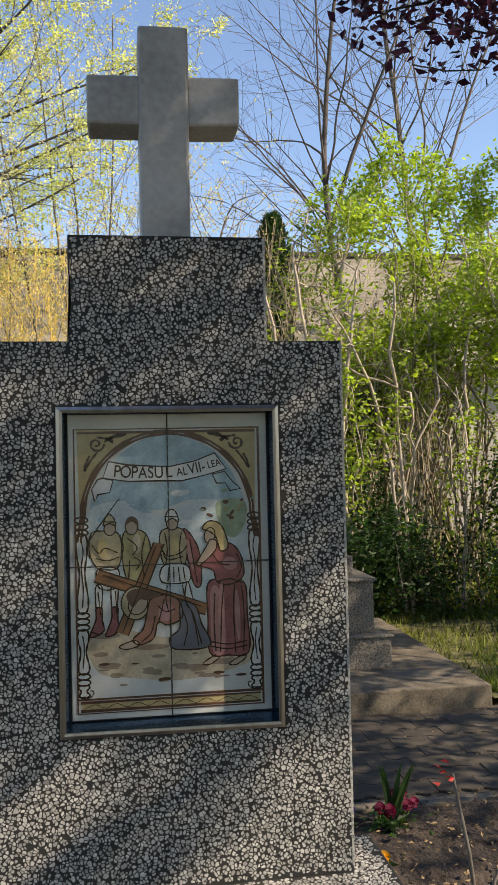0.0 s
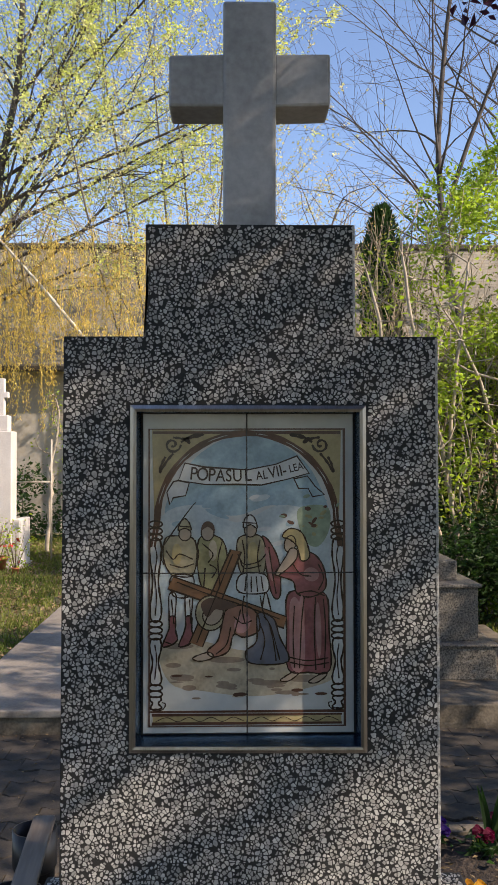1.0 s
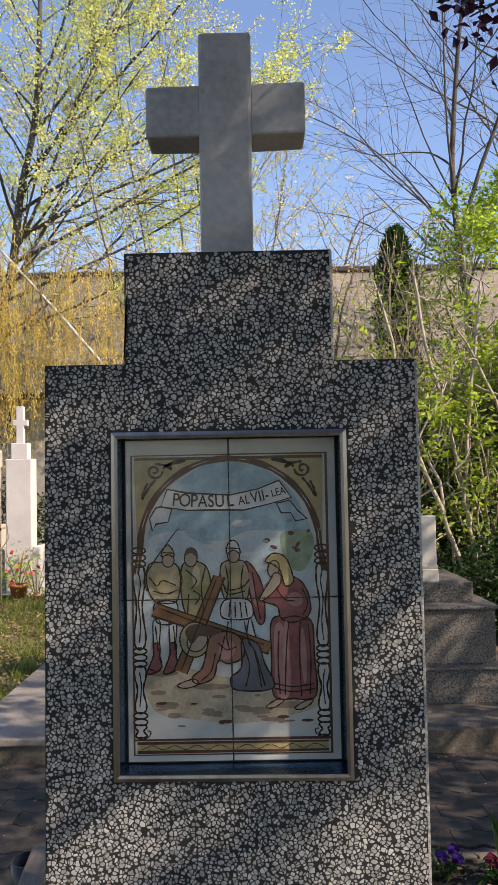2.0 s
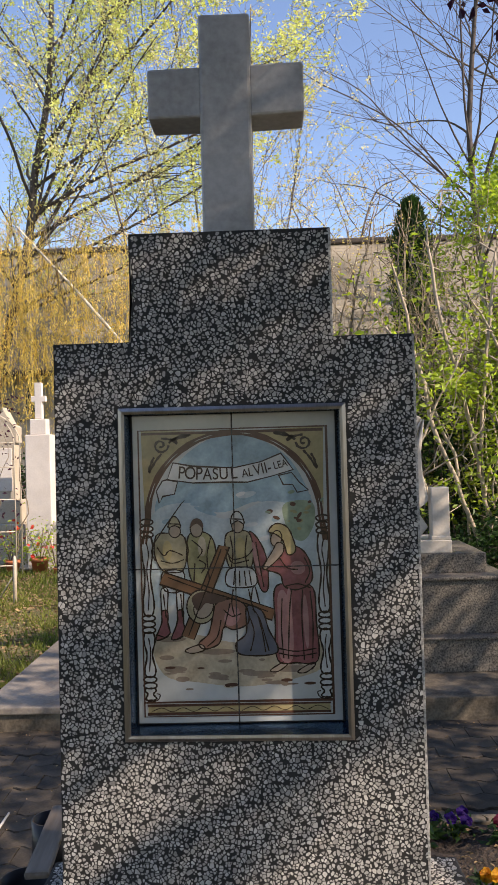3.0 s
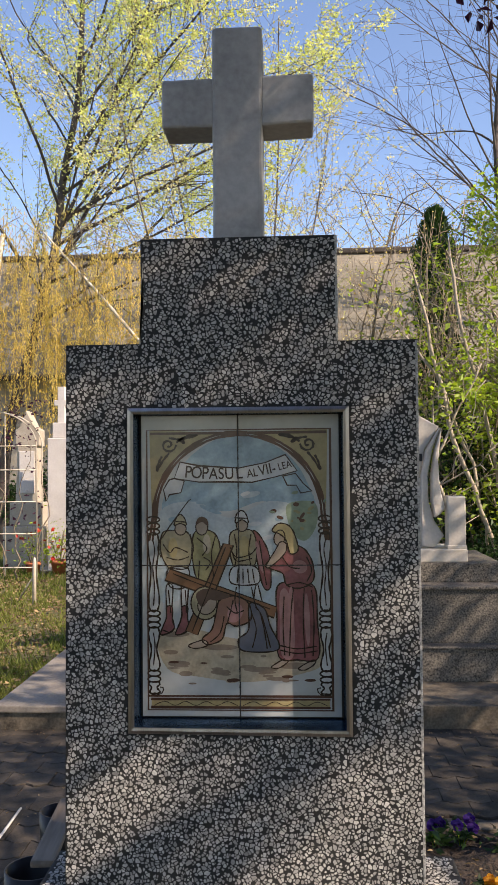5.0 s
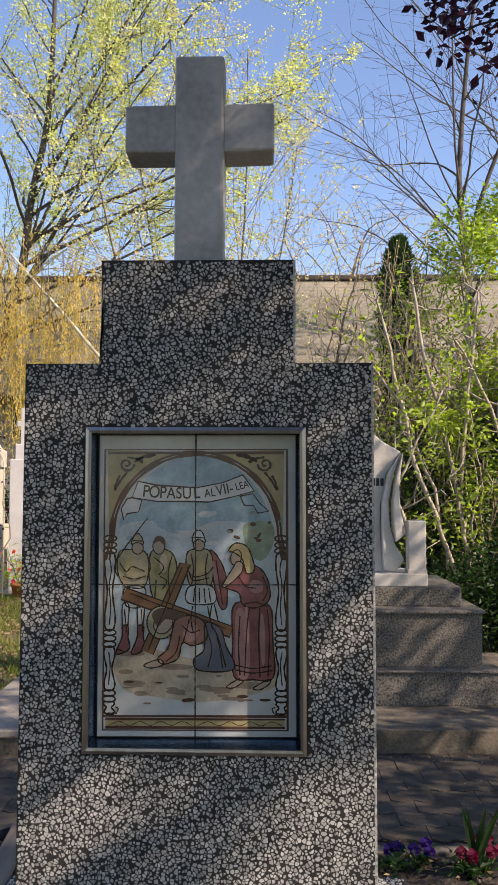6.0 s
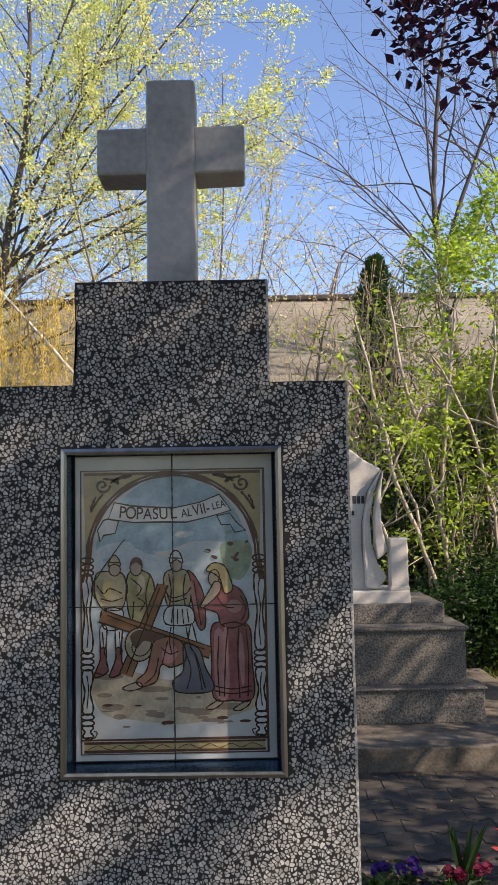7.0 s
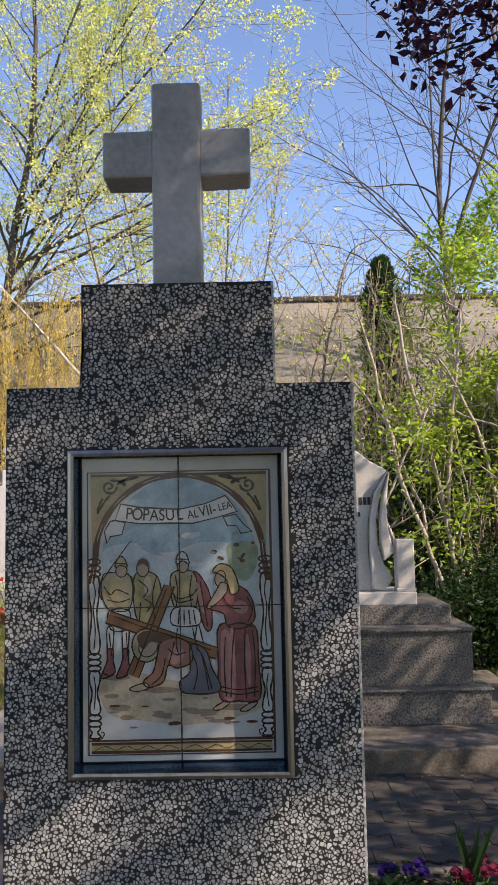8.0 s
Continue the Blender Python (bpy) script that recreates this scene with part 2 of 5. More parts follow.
def colonise(rng, stems, goals, step, reach, kill, rounds=70, droop=0.0):
    """Grows nodes from the stems towards scattered goals. Returns the nodes and their parents."""
    nodes, parent = [], []
    for stem in stems:
        for k, p in enumerate(stem):
            parent.append(len(nodes) - 1 if k else -1)
            nodes.append(np.array(p, float))
    G = np.array(goals, float)
    N = np.array(nodes)
    dist = np.full(len(G), 1e9)
    near = np.zeros(len(G), int)

    def refresh(first):
        for k in range(first, len(nodes)):
            d = np.linalg.norm(G - nodes[k], axis=1)
            m = d < dist
            dist[m], near[m] = d[m], k

    refresh(0)
    kids = {}
    for _ in range(rounds):
        live = (dist < reach) & (dist > kill)
        if not live.any():
            live = dist > kill
            if not live.any():
                break
            live &= dist <= dist[live].min() + step
        first = len(nodes)
        pull = {}
        for g in np.nonzero(live)[0]:
            w = G[g] - nodes[near[g]]
            pull.setdefault(near[g], []).append(w / np.linalg.norm(w))
        for k, ws in pull.items():
            w = np.mean(ws, axis=0) + np.array([rng.gauss(0, 0.06), rng.gauss(0, 0.06), rng.gauss(0, 0.06) - droop])
            L = np.linalg.norm(w)
            if L < 0.05 or kids.get(k, 0) > 3:
                continue
            nodes.append(nodes[k] + w / L * step)
            parent.append(k)
            kids[k] = kids.get(k, 0) + 1
        if len(nodes) == first:
            break
        refresh(first)
    return nodes, parent


def limb_lines(nodes, parent, tip, power=2.2, most=1.0):
    n = len(nodes)
    rad = [0.0] * n
    child = [[] for _ in range(n)]
    for k in range(n - 1, -1, -1):
        rad[k] = min(most, max(tip, rad[k] ** (1 / power) if rad[k] else tip))
        if parent[k] >= 0:
            rad[parent[k]] += rad[k] ** power
            child[parent[k]].append(k)
    lines = []
    starts = [(None, k) for k in range(n) if parent[k] < 0]
    while starts:
        p, k = starts.pop()
        line = [] if p is None else [(Vector(nodes[p]), rad[k])]
        while True:
            line.append((Vector(nodes[k]), rad[k]))
            if not child[k]:
                break
            order = sorted(child[k], key=lambda c: -rad[c])
            starts += [(k, c) for c in order[1:]]
            k = order[0]
        if len(line) > 1:
            lines.append(line)
    return lines, rad


def crown_goals(rng, n, centre, radii, ok=None, gaps=0.0, gap_scale=0.8):
    out, tries = [], 0
    while len(out) < n and tries < n * 60:
        tries += 1
        p = Vector((rng.uniform(-1, 1), rng.uniform(-1, 1), rng.uniform(-1, 1)))
        if p.length > 1 + 0.25 * noise.noise(p * 2.3):
            continue
        q = Vector((centre[0] + p.x * radii[0], centre[1] + p.y * radii[1], centre[2] + p.z * radii[2]))
        if gaps and noise.noise(q * gap_scale) < gaps - 0.35:
            continue
        if ok and not ok(q):
            continue
        out.append(q)
    return out


def tree(name, label, at, centre, radii, goals, bark, leaf=None, leaf_size=0.06, per=3, seed=1, step=0.2, kill=0.25, reach=2.5, stems=None,
         tip=0.006, power=2.2, puff=0.06, ok=None, gaps=0.0, leaf_below=0.02, narrow=0.55, most=1.0, extra=(), trunk_top=None, fork=None, hang=None, droop=0.0, category="tree", flat=0.5, clump=1, gap_scale=0.8):
    """A tree or shrub whose limbs fill the given crown. All places are in the world."""
    rng = random.Random(seed)
    t = thing(name, label, category, at)
    o = Vector(at)
    if trunk_top is not None:
        n = int((Vector(trunk_top) - o).length / step)
        bend = Vector((rng.gauss(0, 0.12), rng.gauss(0, 0.1), 0))
        stems = [[o.lerp(Vector(trunk_top), k / n) + bend * math.sin(3.14 * k / n) + Vector((rng.gauss(0, 0.015), rng.gauss(0, 0.015), -0.1 * (k == 0))) for k in range(n + 1)]]
        for f, end in fork or ():
            a = stems[0][int(f * n)]
            m = int((Vector(end) - a).length / step)
            stems.append([a.lerp(Vector(end), k / m) + Vector((rng.gauss(0, 0.02), rng.gauss(0, 0.02), 0.3 * math.sin(3.14 * k / m) * 0.3)) for k in range(m + 1)])
    elif stems is None:
        top = Vector((at[0] * 0.8 + centre[0] * 0.2, at[1] * 0.8 + centre[1] * 0.2, max(0.4, centre[2] - radii[2] * 0.8)))
        n = max(3, int((top - o).length / step))
        stems = [[o.lerp(top, k / n) + Vector((0, 0, -0.1 * (k == 0))) + Vector((rng.gauss(0, 0.02), rng.gauss(0, 0.02), 0)) * (k > 0) for k in range(n + 1)]]
    nodes, parent = colonise(rng, stems, crown_goals(rng, goals, centre, radii, ok, gaps, gap_scale) + [q for n_, c_, r_ in extra for q in crown_goals(rng, n_, c_, r_, ok)], step, reach, kill, droop=droop)
    lines, rad = limb_lines(nodes, parent, tip, power, most)
    split = tip * 2.6
    thick = [[(p - o, r) for p, r in l] for l in lines if l[0][1] > split]
    thin = [[(p - o, r) for p, r in l] for l in lines if l[0][1] <= split]
    V, F = tubes(thick, 7)
    part("trunk", mesh_of("trunk", V, F, bark, True), bark, t)
    if thin:
        V, F = tubes(thin, 4)
        part("branchwork", mesh_of("branchwork", V, F, bark, True), bark, t)["kind"] = "stuff"
    if leaf:
        spots = []
        for k, p in enumerate(nodes):
            if rad[k] > leaf_below:
                continue
            if clump > 1 and rng.random() * clump > 1:
                continue
            for _ in range(clump * (per if rng.random() < 0.8 else 2 * per)):
                spots.append((Vector(p) - o + Vector((rng.gauss(0, 1), rng.gauss(0, 1), rng.gauss(0, 1))) * puff, hang))
        if ok:
            spots = [s for s in spots if ok(s[0] + o)]
        part("crown", leaves_mesh("crown", spots, leaf_size, leaf, rng, narrow=narrow, flat=flat), leaf, t)
    return t


def limb(rng, p, d, length, r, level, deep, lines, tips, seg, spread, rise, wob, every, keep, tip):
    """One limb and, along it, its side limbs; deep: how many orders of branching."""
    n = max(3, int(length / seg))
    sway = wob * (0.45 if level == 0 else 1.0)
    line = [(p.copy(), r)]
    for k in range(n):
        f = (k + 1) / n
        d = (d + Vector((rng.gauss(0, sway), rng.gauss(0, sway), rng.gauss(0, sway) + rise * (0.3 + f)))).normalized()
        p = p + d * (length / n)
        rr = r * (1 - 0.72 * f)
        line.append((p.copy(), max(rr, tip)))
        if level >= deep - 1 or k == n - 1:
            tips.append(p.copy())
        if level < deep and f > (0.3 if level == 0 else 0.12) and rng.random() < every[level]:
            side = d.cross(Vector((rng.gauss(0, 1), rng.gauss(0, 1), rng.gauss(0, 1)))).normalized()
            t = rng.uniform(*spread)
            way = d * math.cos(t) + side * math.sin(t)
            if keep is None or keep(p, way):
                limb(rng, p, way, length * rng.uniform(0.32, 0.62) * (1.1 - 0.6 * f), max(rr * rng.uniform(0.32, 0.5), tip), level + 1, deep, lines, tips, seg * 0.86, spread, rise * 0.8, wob * 1.15, every, keep, tip)
    lines.append(line)


def branching_tree(name, label, at, limbs, bark, leaf=None, leaf_size=0.05, per=8, share=0.5, puff=0.05, seed=1, deep=3, seg=0.3, spread=(0.5, 1.0), rise=0.03, wob=0.07, every=(0.6, 0.6, 0.5), keep=None, narrow=0.7, twig=0.0026):
    """A tree of main limbs (foot, tip, radius; a foot may be a share of the first limb's length), each with ordered side branches and small leaf clumps on the twigs."""
    rng = random.Random(seed)
    t = thing(name, label, "tree", at)
    o = Vector(at)
    thick, thin, tips = [], [], []
    for foot, tip, r in limbs:
        lines = []
        if isinstance(foot, float):
            foot = thick[0][round(foot * (len(thick[0]) - 1))][0] + o
        d = Vector(tip) - Vector(foot)
        limb(rng, Vector(foot) - o, d.normalized(), d.length, r, 0, deep, lines, tips, seg, spread, rise, wob, every, keep, twig)
        thick.append(lines[-1])
        thin += lines[:-1]
    V, F = tubes(thick, 8)
    part("trunk", mesh_of("trunk", V, F, bark, True), bark, t)
    V, F = tubes(thin, 4)
    part("branchwork", mesh_of("branchwork", V, F, bark, True), bark, t)["kind"] = "stuff"
    if leaf:
        spots = []
        for q in tips:
            if rng.random() < share:
                for _ in range(rng.randint(per // 2, per)):
                    spots.append((q + Vector((rng.gauss(0, 1), rng.gauss(0, 1), rng.gauss(0, 1))) * puff, None))
        part("crown", leaves_mesh("crown", spots, leaf_size, leaf, rng, narrow=narrow), leaf, t)
    return t


# ---- ground ----
def sheet(name, x0, x1, y0, y1, step, height, material, label, category):
    nx, ny = max(1, int((x1 - x0) / step)), max(1, int((y1 - y0) / step))
    V = [(x0 + (x1 - x0) * i / nx, y0 + (y1 - y0) * j / ny, 0) for j in range(ny + 1) for i in range(nx + 1)]
    V = [(x, y, height(x, y)) for x, y, _ in V]
    F = [(j * (nx + 1) + i, j * (nx + 1) + i + 1, (j + 1) * (nx + 1) + i + 1, (j + 1) * (nx + 1) + i) for j in range(ny) for i in range(nx)]
    return tagged(part(name, mesh_of(name, V, F, material, True), material), label, category, kind="structure")


sheet("ground", -600, 600, -600, 600, 100, lambda x, y: -0.06, M_LAWN, "dry grassy ground reaching the horizon", "ground")
bump = lambda x, y, a, s: a * noise.noise(Vector((x * s, y * s, 0)))
sheet("lawn", -14, -1.66, 3.3, 15, 0.12, lambda x, y: 0.07 + bump(x, y, 0.03, 1.5) + bump(x, y, 0.012, 9), M_LAWN, "patchy spring lawn with dry leaf litter", "lawn")
sheet("back_lawn", -1.66, 14, 5.6, 15, 0.2, lambda x, y: 0.04 + bump(x, y, 0.03, 1.5), M_LAWN, "rough grass behind the tombs", "lawn")
sheet("side_lawn", 2.12, 14, 3.2, 5.6, 0.15, lambda x, y: 0.05 + bump(x, y, 0.03, 1.5), M_LAWN, "mossy grass beside the tomb slab", "lawn")
sheet("flower_bed_soil", 0.30, 3.4, -1.2, 1.80, 0.03, lambda x, y: 0.03 + bump(x, y, 0.03, 5) + bump(x, y, 0.015, 25), M_SOIL, "dark crumbly soil of a flower bed", "soil")
path_bed = sheet("path", -3.2, 3.6, -3.4, 3.22, 0.5, lambda x, y: -0.004, M_SAND, "sandy bed of a block-paved path", "path")


# ---- monument ----
monument = thing("stone_monument", "stepped grey terrazzo station monument with a tiled picture", "monument")
FW = lambda z, side=-1: (0.368 if side > 0 else 0.358) + (0.001 if side > 0 else 0.007) * max(0.0, (1.765 - z) / 1.12)   # half width, growing slightly towards the foot
TOP_X = (-0.200, 0.207)   # sides of the upper block
xs = [-0.358, -0.224, -0.200, 0.207, 0.224, 0.368]
zs = [0.60, 0.968, 1.625, 1.765, 1.984]
D = 0.15


def solid(i, j):
    if not (0 <= i < len(xs) - 1 and 0 <= j < len(zs) - 1):
        return False
    return j < 3 or i == 2


def hole(i, j):
    return j == 1 and 1 <= i <= 3


bm = bmesh.new()
cache = {}


def vert(i, k, j):
    if (i, k, j) not in cache:
        x, z = xs[i], zs[j]
        if i in (0, len(xs) - 1):
            x = math.copysign(FW(z, x), x)
        cache[i, k, j] = bm.verts.new((x, (0, 0.05, D)[k], z))
    return cache[i, k, j]


for i in range(len(xs) - 1):
    for j in range(len(zs) - 1):
        if not solid(i, j):
            continue
        f = 1 if hole(i, j) else 0
        bm.faces.new((vert(i, f, j), vert(i + 1, f, j), vert(i + 1, f, j + 1), vert(i, f, j + 1)))
        bm.faces.new((vert(i, 2, j + 1), vert(i + 1, 2, j + 1), vert(i + 1, 2, j), vert(i, 2, j)))
        for di, dj, a, b in ((-1, 0, (i, j + 1), (i, j)), (1, 0, (i + 1, j), (i + 1, j + 1)), (0, -1, (i, j), (i + 1, j)), (0, 1, (i + 1, j + 1), (i, j + 1))):
            if not solid(i + di, j + dj):
                bm.faces.new((vert(a[0], 0, a[1]), vert(a[0], 2, a[1]), vert(b[0], 2, b[1]), vert(b[0], 0, b[1])))
            elif hole(i + di, j + dj) and not f:
                bm.faces.new((vert(a[0], 0, a[1]), vert(a[0], 1, a[1]), vert(b[0], 1, b[1]), vert(b[0], 0, b[1])))
bmesh.ops.recalc_face_normals(bm, faces=bm.faces[:])
body = part("body", bm, M_MORTAR, monument, "grey terrazzo slab with pale stone chips", bevel=0.0015)


def chips(rng, u0, u1, v0, v1, inside, place, cut=None, step=0.0080, gap=(0.0004, 0.0013), lift=0.0007):
    """Broken stone chips of mixed sizes: angular cells round scattered points, the larger pushing the smaller aside."""
    nu, nv = int((u1 - u0) / step) + 1, int((v1 - v0) / step) + 1
    site = {}
    for i in range(-1, nu + 1):
        for j in range(-1, nv + 1):
            if rng.random() > 0.06:
                weight = rng.choice((0.5, 0.7, 0.9, 1.0, 1.2, 1.55))
                site[i, j] = (u0 + (i + rng.uniform(-0.05, 1.05)) * step, v0 + (j + rng.uniform(-0.05, 1.05)) * step, weight)
    around = [(di, dj) for di in (-2, -1, 0, 1, 2) for dj in (-2, -1, 0, 1, 2) if di or dj]
    V, F = [], []
    for (i, j), (a, b, wt) in site.items():
        if not inside(a, b, 0.003):
            continue
        R = step * (0.34 + 0.42 * wt) * rng.uniform(0.85, 1.12)
        t0, sq = rng.uniform(0, 6.28), rng.uniform(0.5, 1.0)
        ct, st = math.cos(t0), math.sin(t0)
        m = rng.choice((4, 5, 5, 6, 7))
        poly = []
        for k in range(m):
            w, h = 6.283 * (k + rng.uniform(-0.36, 0.36)) / m, R * rng.uniform(0.8, 1.15)
            poly.append((a + h * (ct * math.cos(w) - st * sq * math.sin(w)), b + h * (st * math.cos(w) + ct * sq * math.sin(w))))
        g = rng.uniform(*gap)
        for di, dj in around:
            o = site.get((i + di, j + dj))
            if o is None:
                continue
            nx, ny = o[0] - a, o[1] - b
            L = math.hypot(nx, ny)
            if L < 1e-5 or L > 3.0 * step:
                continue
            nx, ny = nx / L, ny / L
            lim = L * wt / (wt + o[2]) - g
            out = []
            for q in range(len(poly)):
                p1, p2 = poly[q], poly[(q + 1) % len(poly)]
                s1 = (p1[0] - a) * nx + (p1[1] - b) * ny - lim
                s2 = (p2[0] - a) * nx + (p2[1] - b) * ny - lim
                if s1 <= 0:
                    out.append(p1)
                if s1 * s2 < 0:
                    h = s1 / (s1 - s2)
                    out.append((p1[0] + h * (p2[0] - p1[0]), p1[1] + h * (p2[1] - p1[1])))
            poly = out
            if len(poly) < 3:
                break
        if len(poly) < 3:
            continue
        soft = []
        for q in range(len(poly)):
            p1, p2 = poly[q], poly[(q + 1) % len(poly)]
            soft += [(p1[0] * 0.9 + p2[0] * 0.1, p1[1] * 0.9 + p2[1] * 0.1), (p1[0] * 0.1 + p2[0] * 0.9, p1[1] * 0.1 + p2[1] * 0.9)]
        if cut:
            soft = [cut(*p) for p in soft]
        if not all(inside(p[0], p[1], -0.0005) for p in soft):
            continue
        k, n = len(V), len(soft)
        V += [place(p[0], p[1], -0.0004) for p in soft]
        V += [place(a + (p[0] - a) * 0.95, b + (p[1] - b) * 0.95, lift) for p in soft]
        F.append(tuple(k + n + q for q in range(n)))
        F += [(k + q, k + (q + 1) % n, k + n + (q + 1) % n, k + n + q) for q in range(n)]
    return V, F


def on_face(x, z, m):
    if z < 0.648 + m or z > 1.983 - m:
        return False
    m = min(m, 0.001)
    if z < 1.7645 - m:
        if abs(x) > FW(z, x) - 0.001 - m:
            return False
    elif not TOP_X[0] + 0.0008 + m < x < TOP_X[1] - 0.0008 - m:
        return False
    return not (abs(x) < 0.231 + m and 0.962 - m < z < 1.631 + m)


def cut_face(x, z):
    """Holds a chip's corner inside the slab's outline."""
    if not TOP_X[0] < x < TOP_X[1]:
        z = min(z, 1.7635)
    lo, hi = (-FW(z) + 0.0012, FW(z, 1) - 0.0012) if z < 1.7640 else (TOP_X[0] + 0.0015, TOP_X[1] - 0.0015)
    return max(lo, min(hi, x)), min(z, 1.9825)


V, F = chips(random.Random(4), -0.37, 0.37, 0.645, 1.985, on_face, lambda x, z, h: (x, -h, z), cut_face)
face_chips = part("chip_inlay", mesh_of("chip_inlay", V, F, M_CHIP), M_CHIP, monument, "pale grey stone chips set in the cement")
face_chips["kind"] = "stuff"

# worn arris along the sunny edges, its sunlight put into a pale colour
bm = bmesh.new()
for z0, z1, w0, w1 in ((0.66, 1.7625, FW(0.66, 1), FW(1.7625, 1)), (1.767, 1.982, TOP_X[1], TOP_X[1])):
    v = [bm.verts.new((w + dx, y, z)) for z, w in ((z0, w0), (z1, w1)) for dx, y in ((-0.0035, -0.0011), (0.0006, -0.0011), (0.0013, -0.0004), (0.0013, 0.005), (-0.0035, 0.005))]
    for k in range(5):
        bm.faces.new((v[k], v[(k + 1) % 5], v[5 + (k + 1) % 5], v[5 + k]))
    bm.faces.new(v[4::-1])
    bm.faces.new(v[5:])
bmesh.ops.recalc_face_normals(bm, faces=bm.faces[:])
part("worn_arris", bm, M_ARRIS, monument, "worn edge of the slab, painted pale as if sunlit")

# the plinth under it, with its own chips on top
plinth = thing("plinth", "low terrazzo plinth under the monument", "plinth")
px0, px1, py0, py1, PZ = -0.425, 0.455, -0.16, 0.175, 0.645
part("block", box(px0, px1, py0, py1, -0.02, PZ), M_MORTAR, plinth, bevel=0.006)
inside_top = lambda x, y, m: px0 + 0.006 + m < x < px1 - 0.006 - m and py0 + 0.006 + m < y < py1 - 0.006 - m and not (abs(x) < 0.366 + m and -m < y < D + m)
V, F = chips(random.Random(9), px0, px1, py0, py1, inside_top, lambda x, y, h: (x, y, PZ + h), step=0.0085)
pc = part("chip_inlay", mesh_of("chip_inlay", V, F, M_CHIP), M_CHIP, plinth, "pale stone chips")
pc["kind"] = "stuff"
for side in (1, -1):
    x = px1 if side > 0 else px0
    ins = lambda y, z, m: py0 + 0.006 + m < y < py1 - 0.006 - m and 0.02 + m < z < PZ - 0.006 - m
    V, F = chips(random.Random(11 + side), py0, py1, 0.3, PZ, ins, lambda y, z, h: (x + side * h, y, z), step=0.0095)
    if side < 0:
        F = [f[::-1] for f in F]
    q = part("chip_inlay", mesh_of("chip_inlay", V, F, M_CHIP), M_CHIP, plinth, "pale stone chips")
    q["kind"] = "stuff"

# the cross on top
stone_cross = thing("stone_cross", "pale grey painted stone cross on the monument", "cross")
part("upright", prism([(-0.050, 1.980), (0.055, 1.980), (0.0575, 2.438), (-0.049, 2.438)], 0.022, 0.126), M_WHITEPAINT, stone_cross, bevel=0.007)
part("arm", prism([(-0.157, 2.226), (-0.044, 2.226), (-0.044, 2.332), (-0.157, 2.330)], 0.026, 0.122), M_WHITEPAINT, stone_cross, bevel=0.006)
part("arm", prism([(0.052, 2.226), (0.165, 2.230), (0.165, 2.335), (0.052, 2.333)], 0.026, 0.122), M_WHITEPAINT, stone_cross, bevel=0.006)

# ---- tiled picture in its steel tray ----
panel = thing("tiled_picture", "hand-painted ceramic tile picture in a deep steel frame", "picture")
OX, OZ0, OZ1, LIP = 0.231, 0.963, 1.631, 0.0125


def mitre(pa, pb, qa, qb, y0, y1, y_in):
    """A bar of the rim between outer corners pa, pb and inner corners qa, qb; raised towards its middle."""
    bm = bmesh.new()
    ring = []
    for a, b in ((pa, qa), (pb, qb)):
        mid = ((a[0] * 0.45 + b[0] * 0.55), (a[1] * 0.45 + b[1] * 0.55))
        ring.append([bm.verts.new(v) for v in ((a[0], 0.001, a[1]), (a[0], y0, a[1]), (mid[0], y1, mid[1]), (b[0], y1 + 0.001, b[1]), (b[0], y_in, b[1]))])
    for i in range(4):
        bm.faces.new((ring[0][i], ring[0][i + 1], ring[1][i + 1], ring[1][i]))
    bmesh.ops.recalc_face_normals(bm, faces=bm.faces[:])
    return bm


oc = [(-OX, OZ0), (OX - 0.003, OZ0 - 0.004), (OX - 0.003, OZ1 - 0.001), (-OX + 0.002, OZ1)]
ic = [(x * (1 - LIP / OX), z + (LIP if z < 1.3 else -LIP)) for x, z in oc]
for i in range(4):
    part("frame_bar", mitre(oc[i], oc[(i + 1) % 4], ic[i], ic[(i + 1) % 4], -0.005, -0.008, 0.002), M_STEEL, panel, "brushed steel rim bar")
TX, TZ0, TZ1, TY = 0.209, 0.985, 1.617, 0.045
bc = [(-TX - 0.004, TZ0 - 0.003), (TX + 0.004, TZ0 - 0.003), (TX + 0.004, TZ1 + 0.001), (-TX - 0.004, TZ1 + 0.001)]
for i in range(4):
    j = (i + 1) % 4
    bm = bmesh.new()
    bm.faces.new([bm.verts.new(v) for v in ((ic[i][0], -0.004, ic[i][1]), (ic[j][0], -0.004, ic[j][1]), (bc[j][0], TY + 0.001, bc[j][1]), (bc[i][0], TY + 0.001, bc[i][1]))])
    bmesh.ops.solidify(bm, geom=bm.faces[:], thickness=0.0012)
    part("tray_side", bm, M_TRAY, panel, "steel inner side of the tray, tinted with the sky's reflected blue")
part("backing", box(-0.2235, 0.2235, TY + 0.0012, 0.0495, 0.9685, 1.6245), M_GROUT, panel)
JX, JZ = -0.003, 1.301
for x0, x1 in ((-TX, JX - 0.0014), (JX + 0.0014, TX)):
    for z0, z1 in ((TZ0, JZ - 0.0009), (JZ + 0.0009, TZ1)):
        part("tile", box(x0, x1, TY - 0.003, TY + 0.001, z0, z1), M_TILE, panel, "white glazed tile", bevel=0.0012)

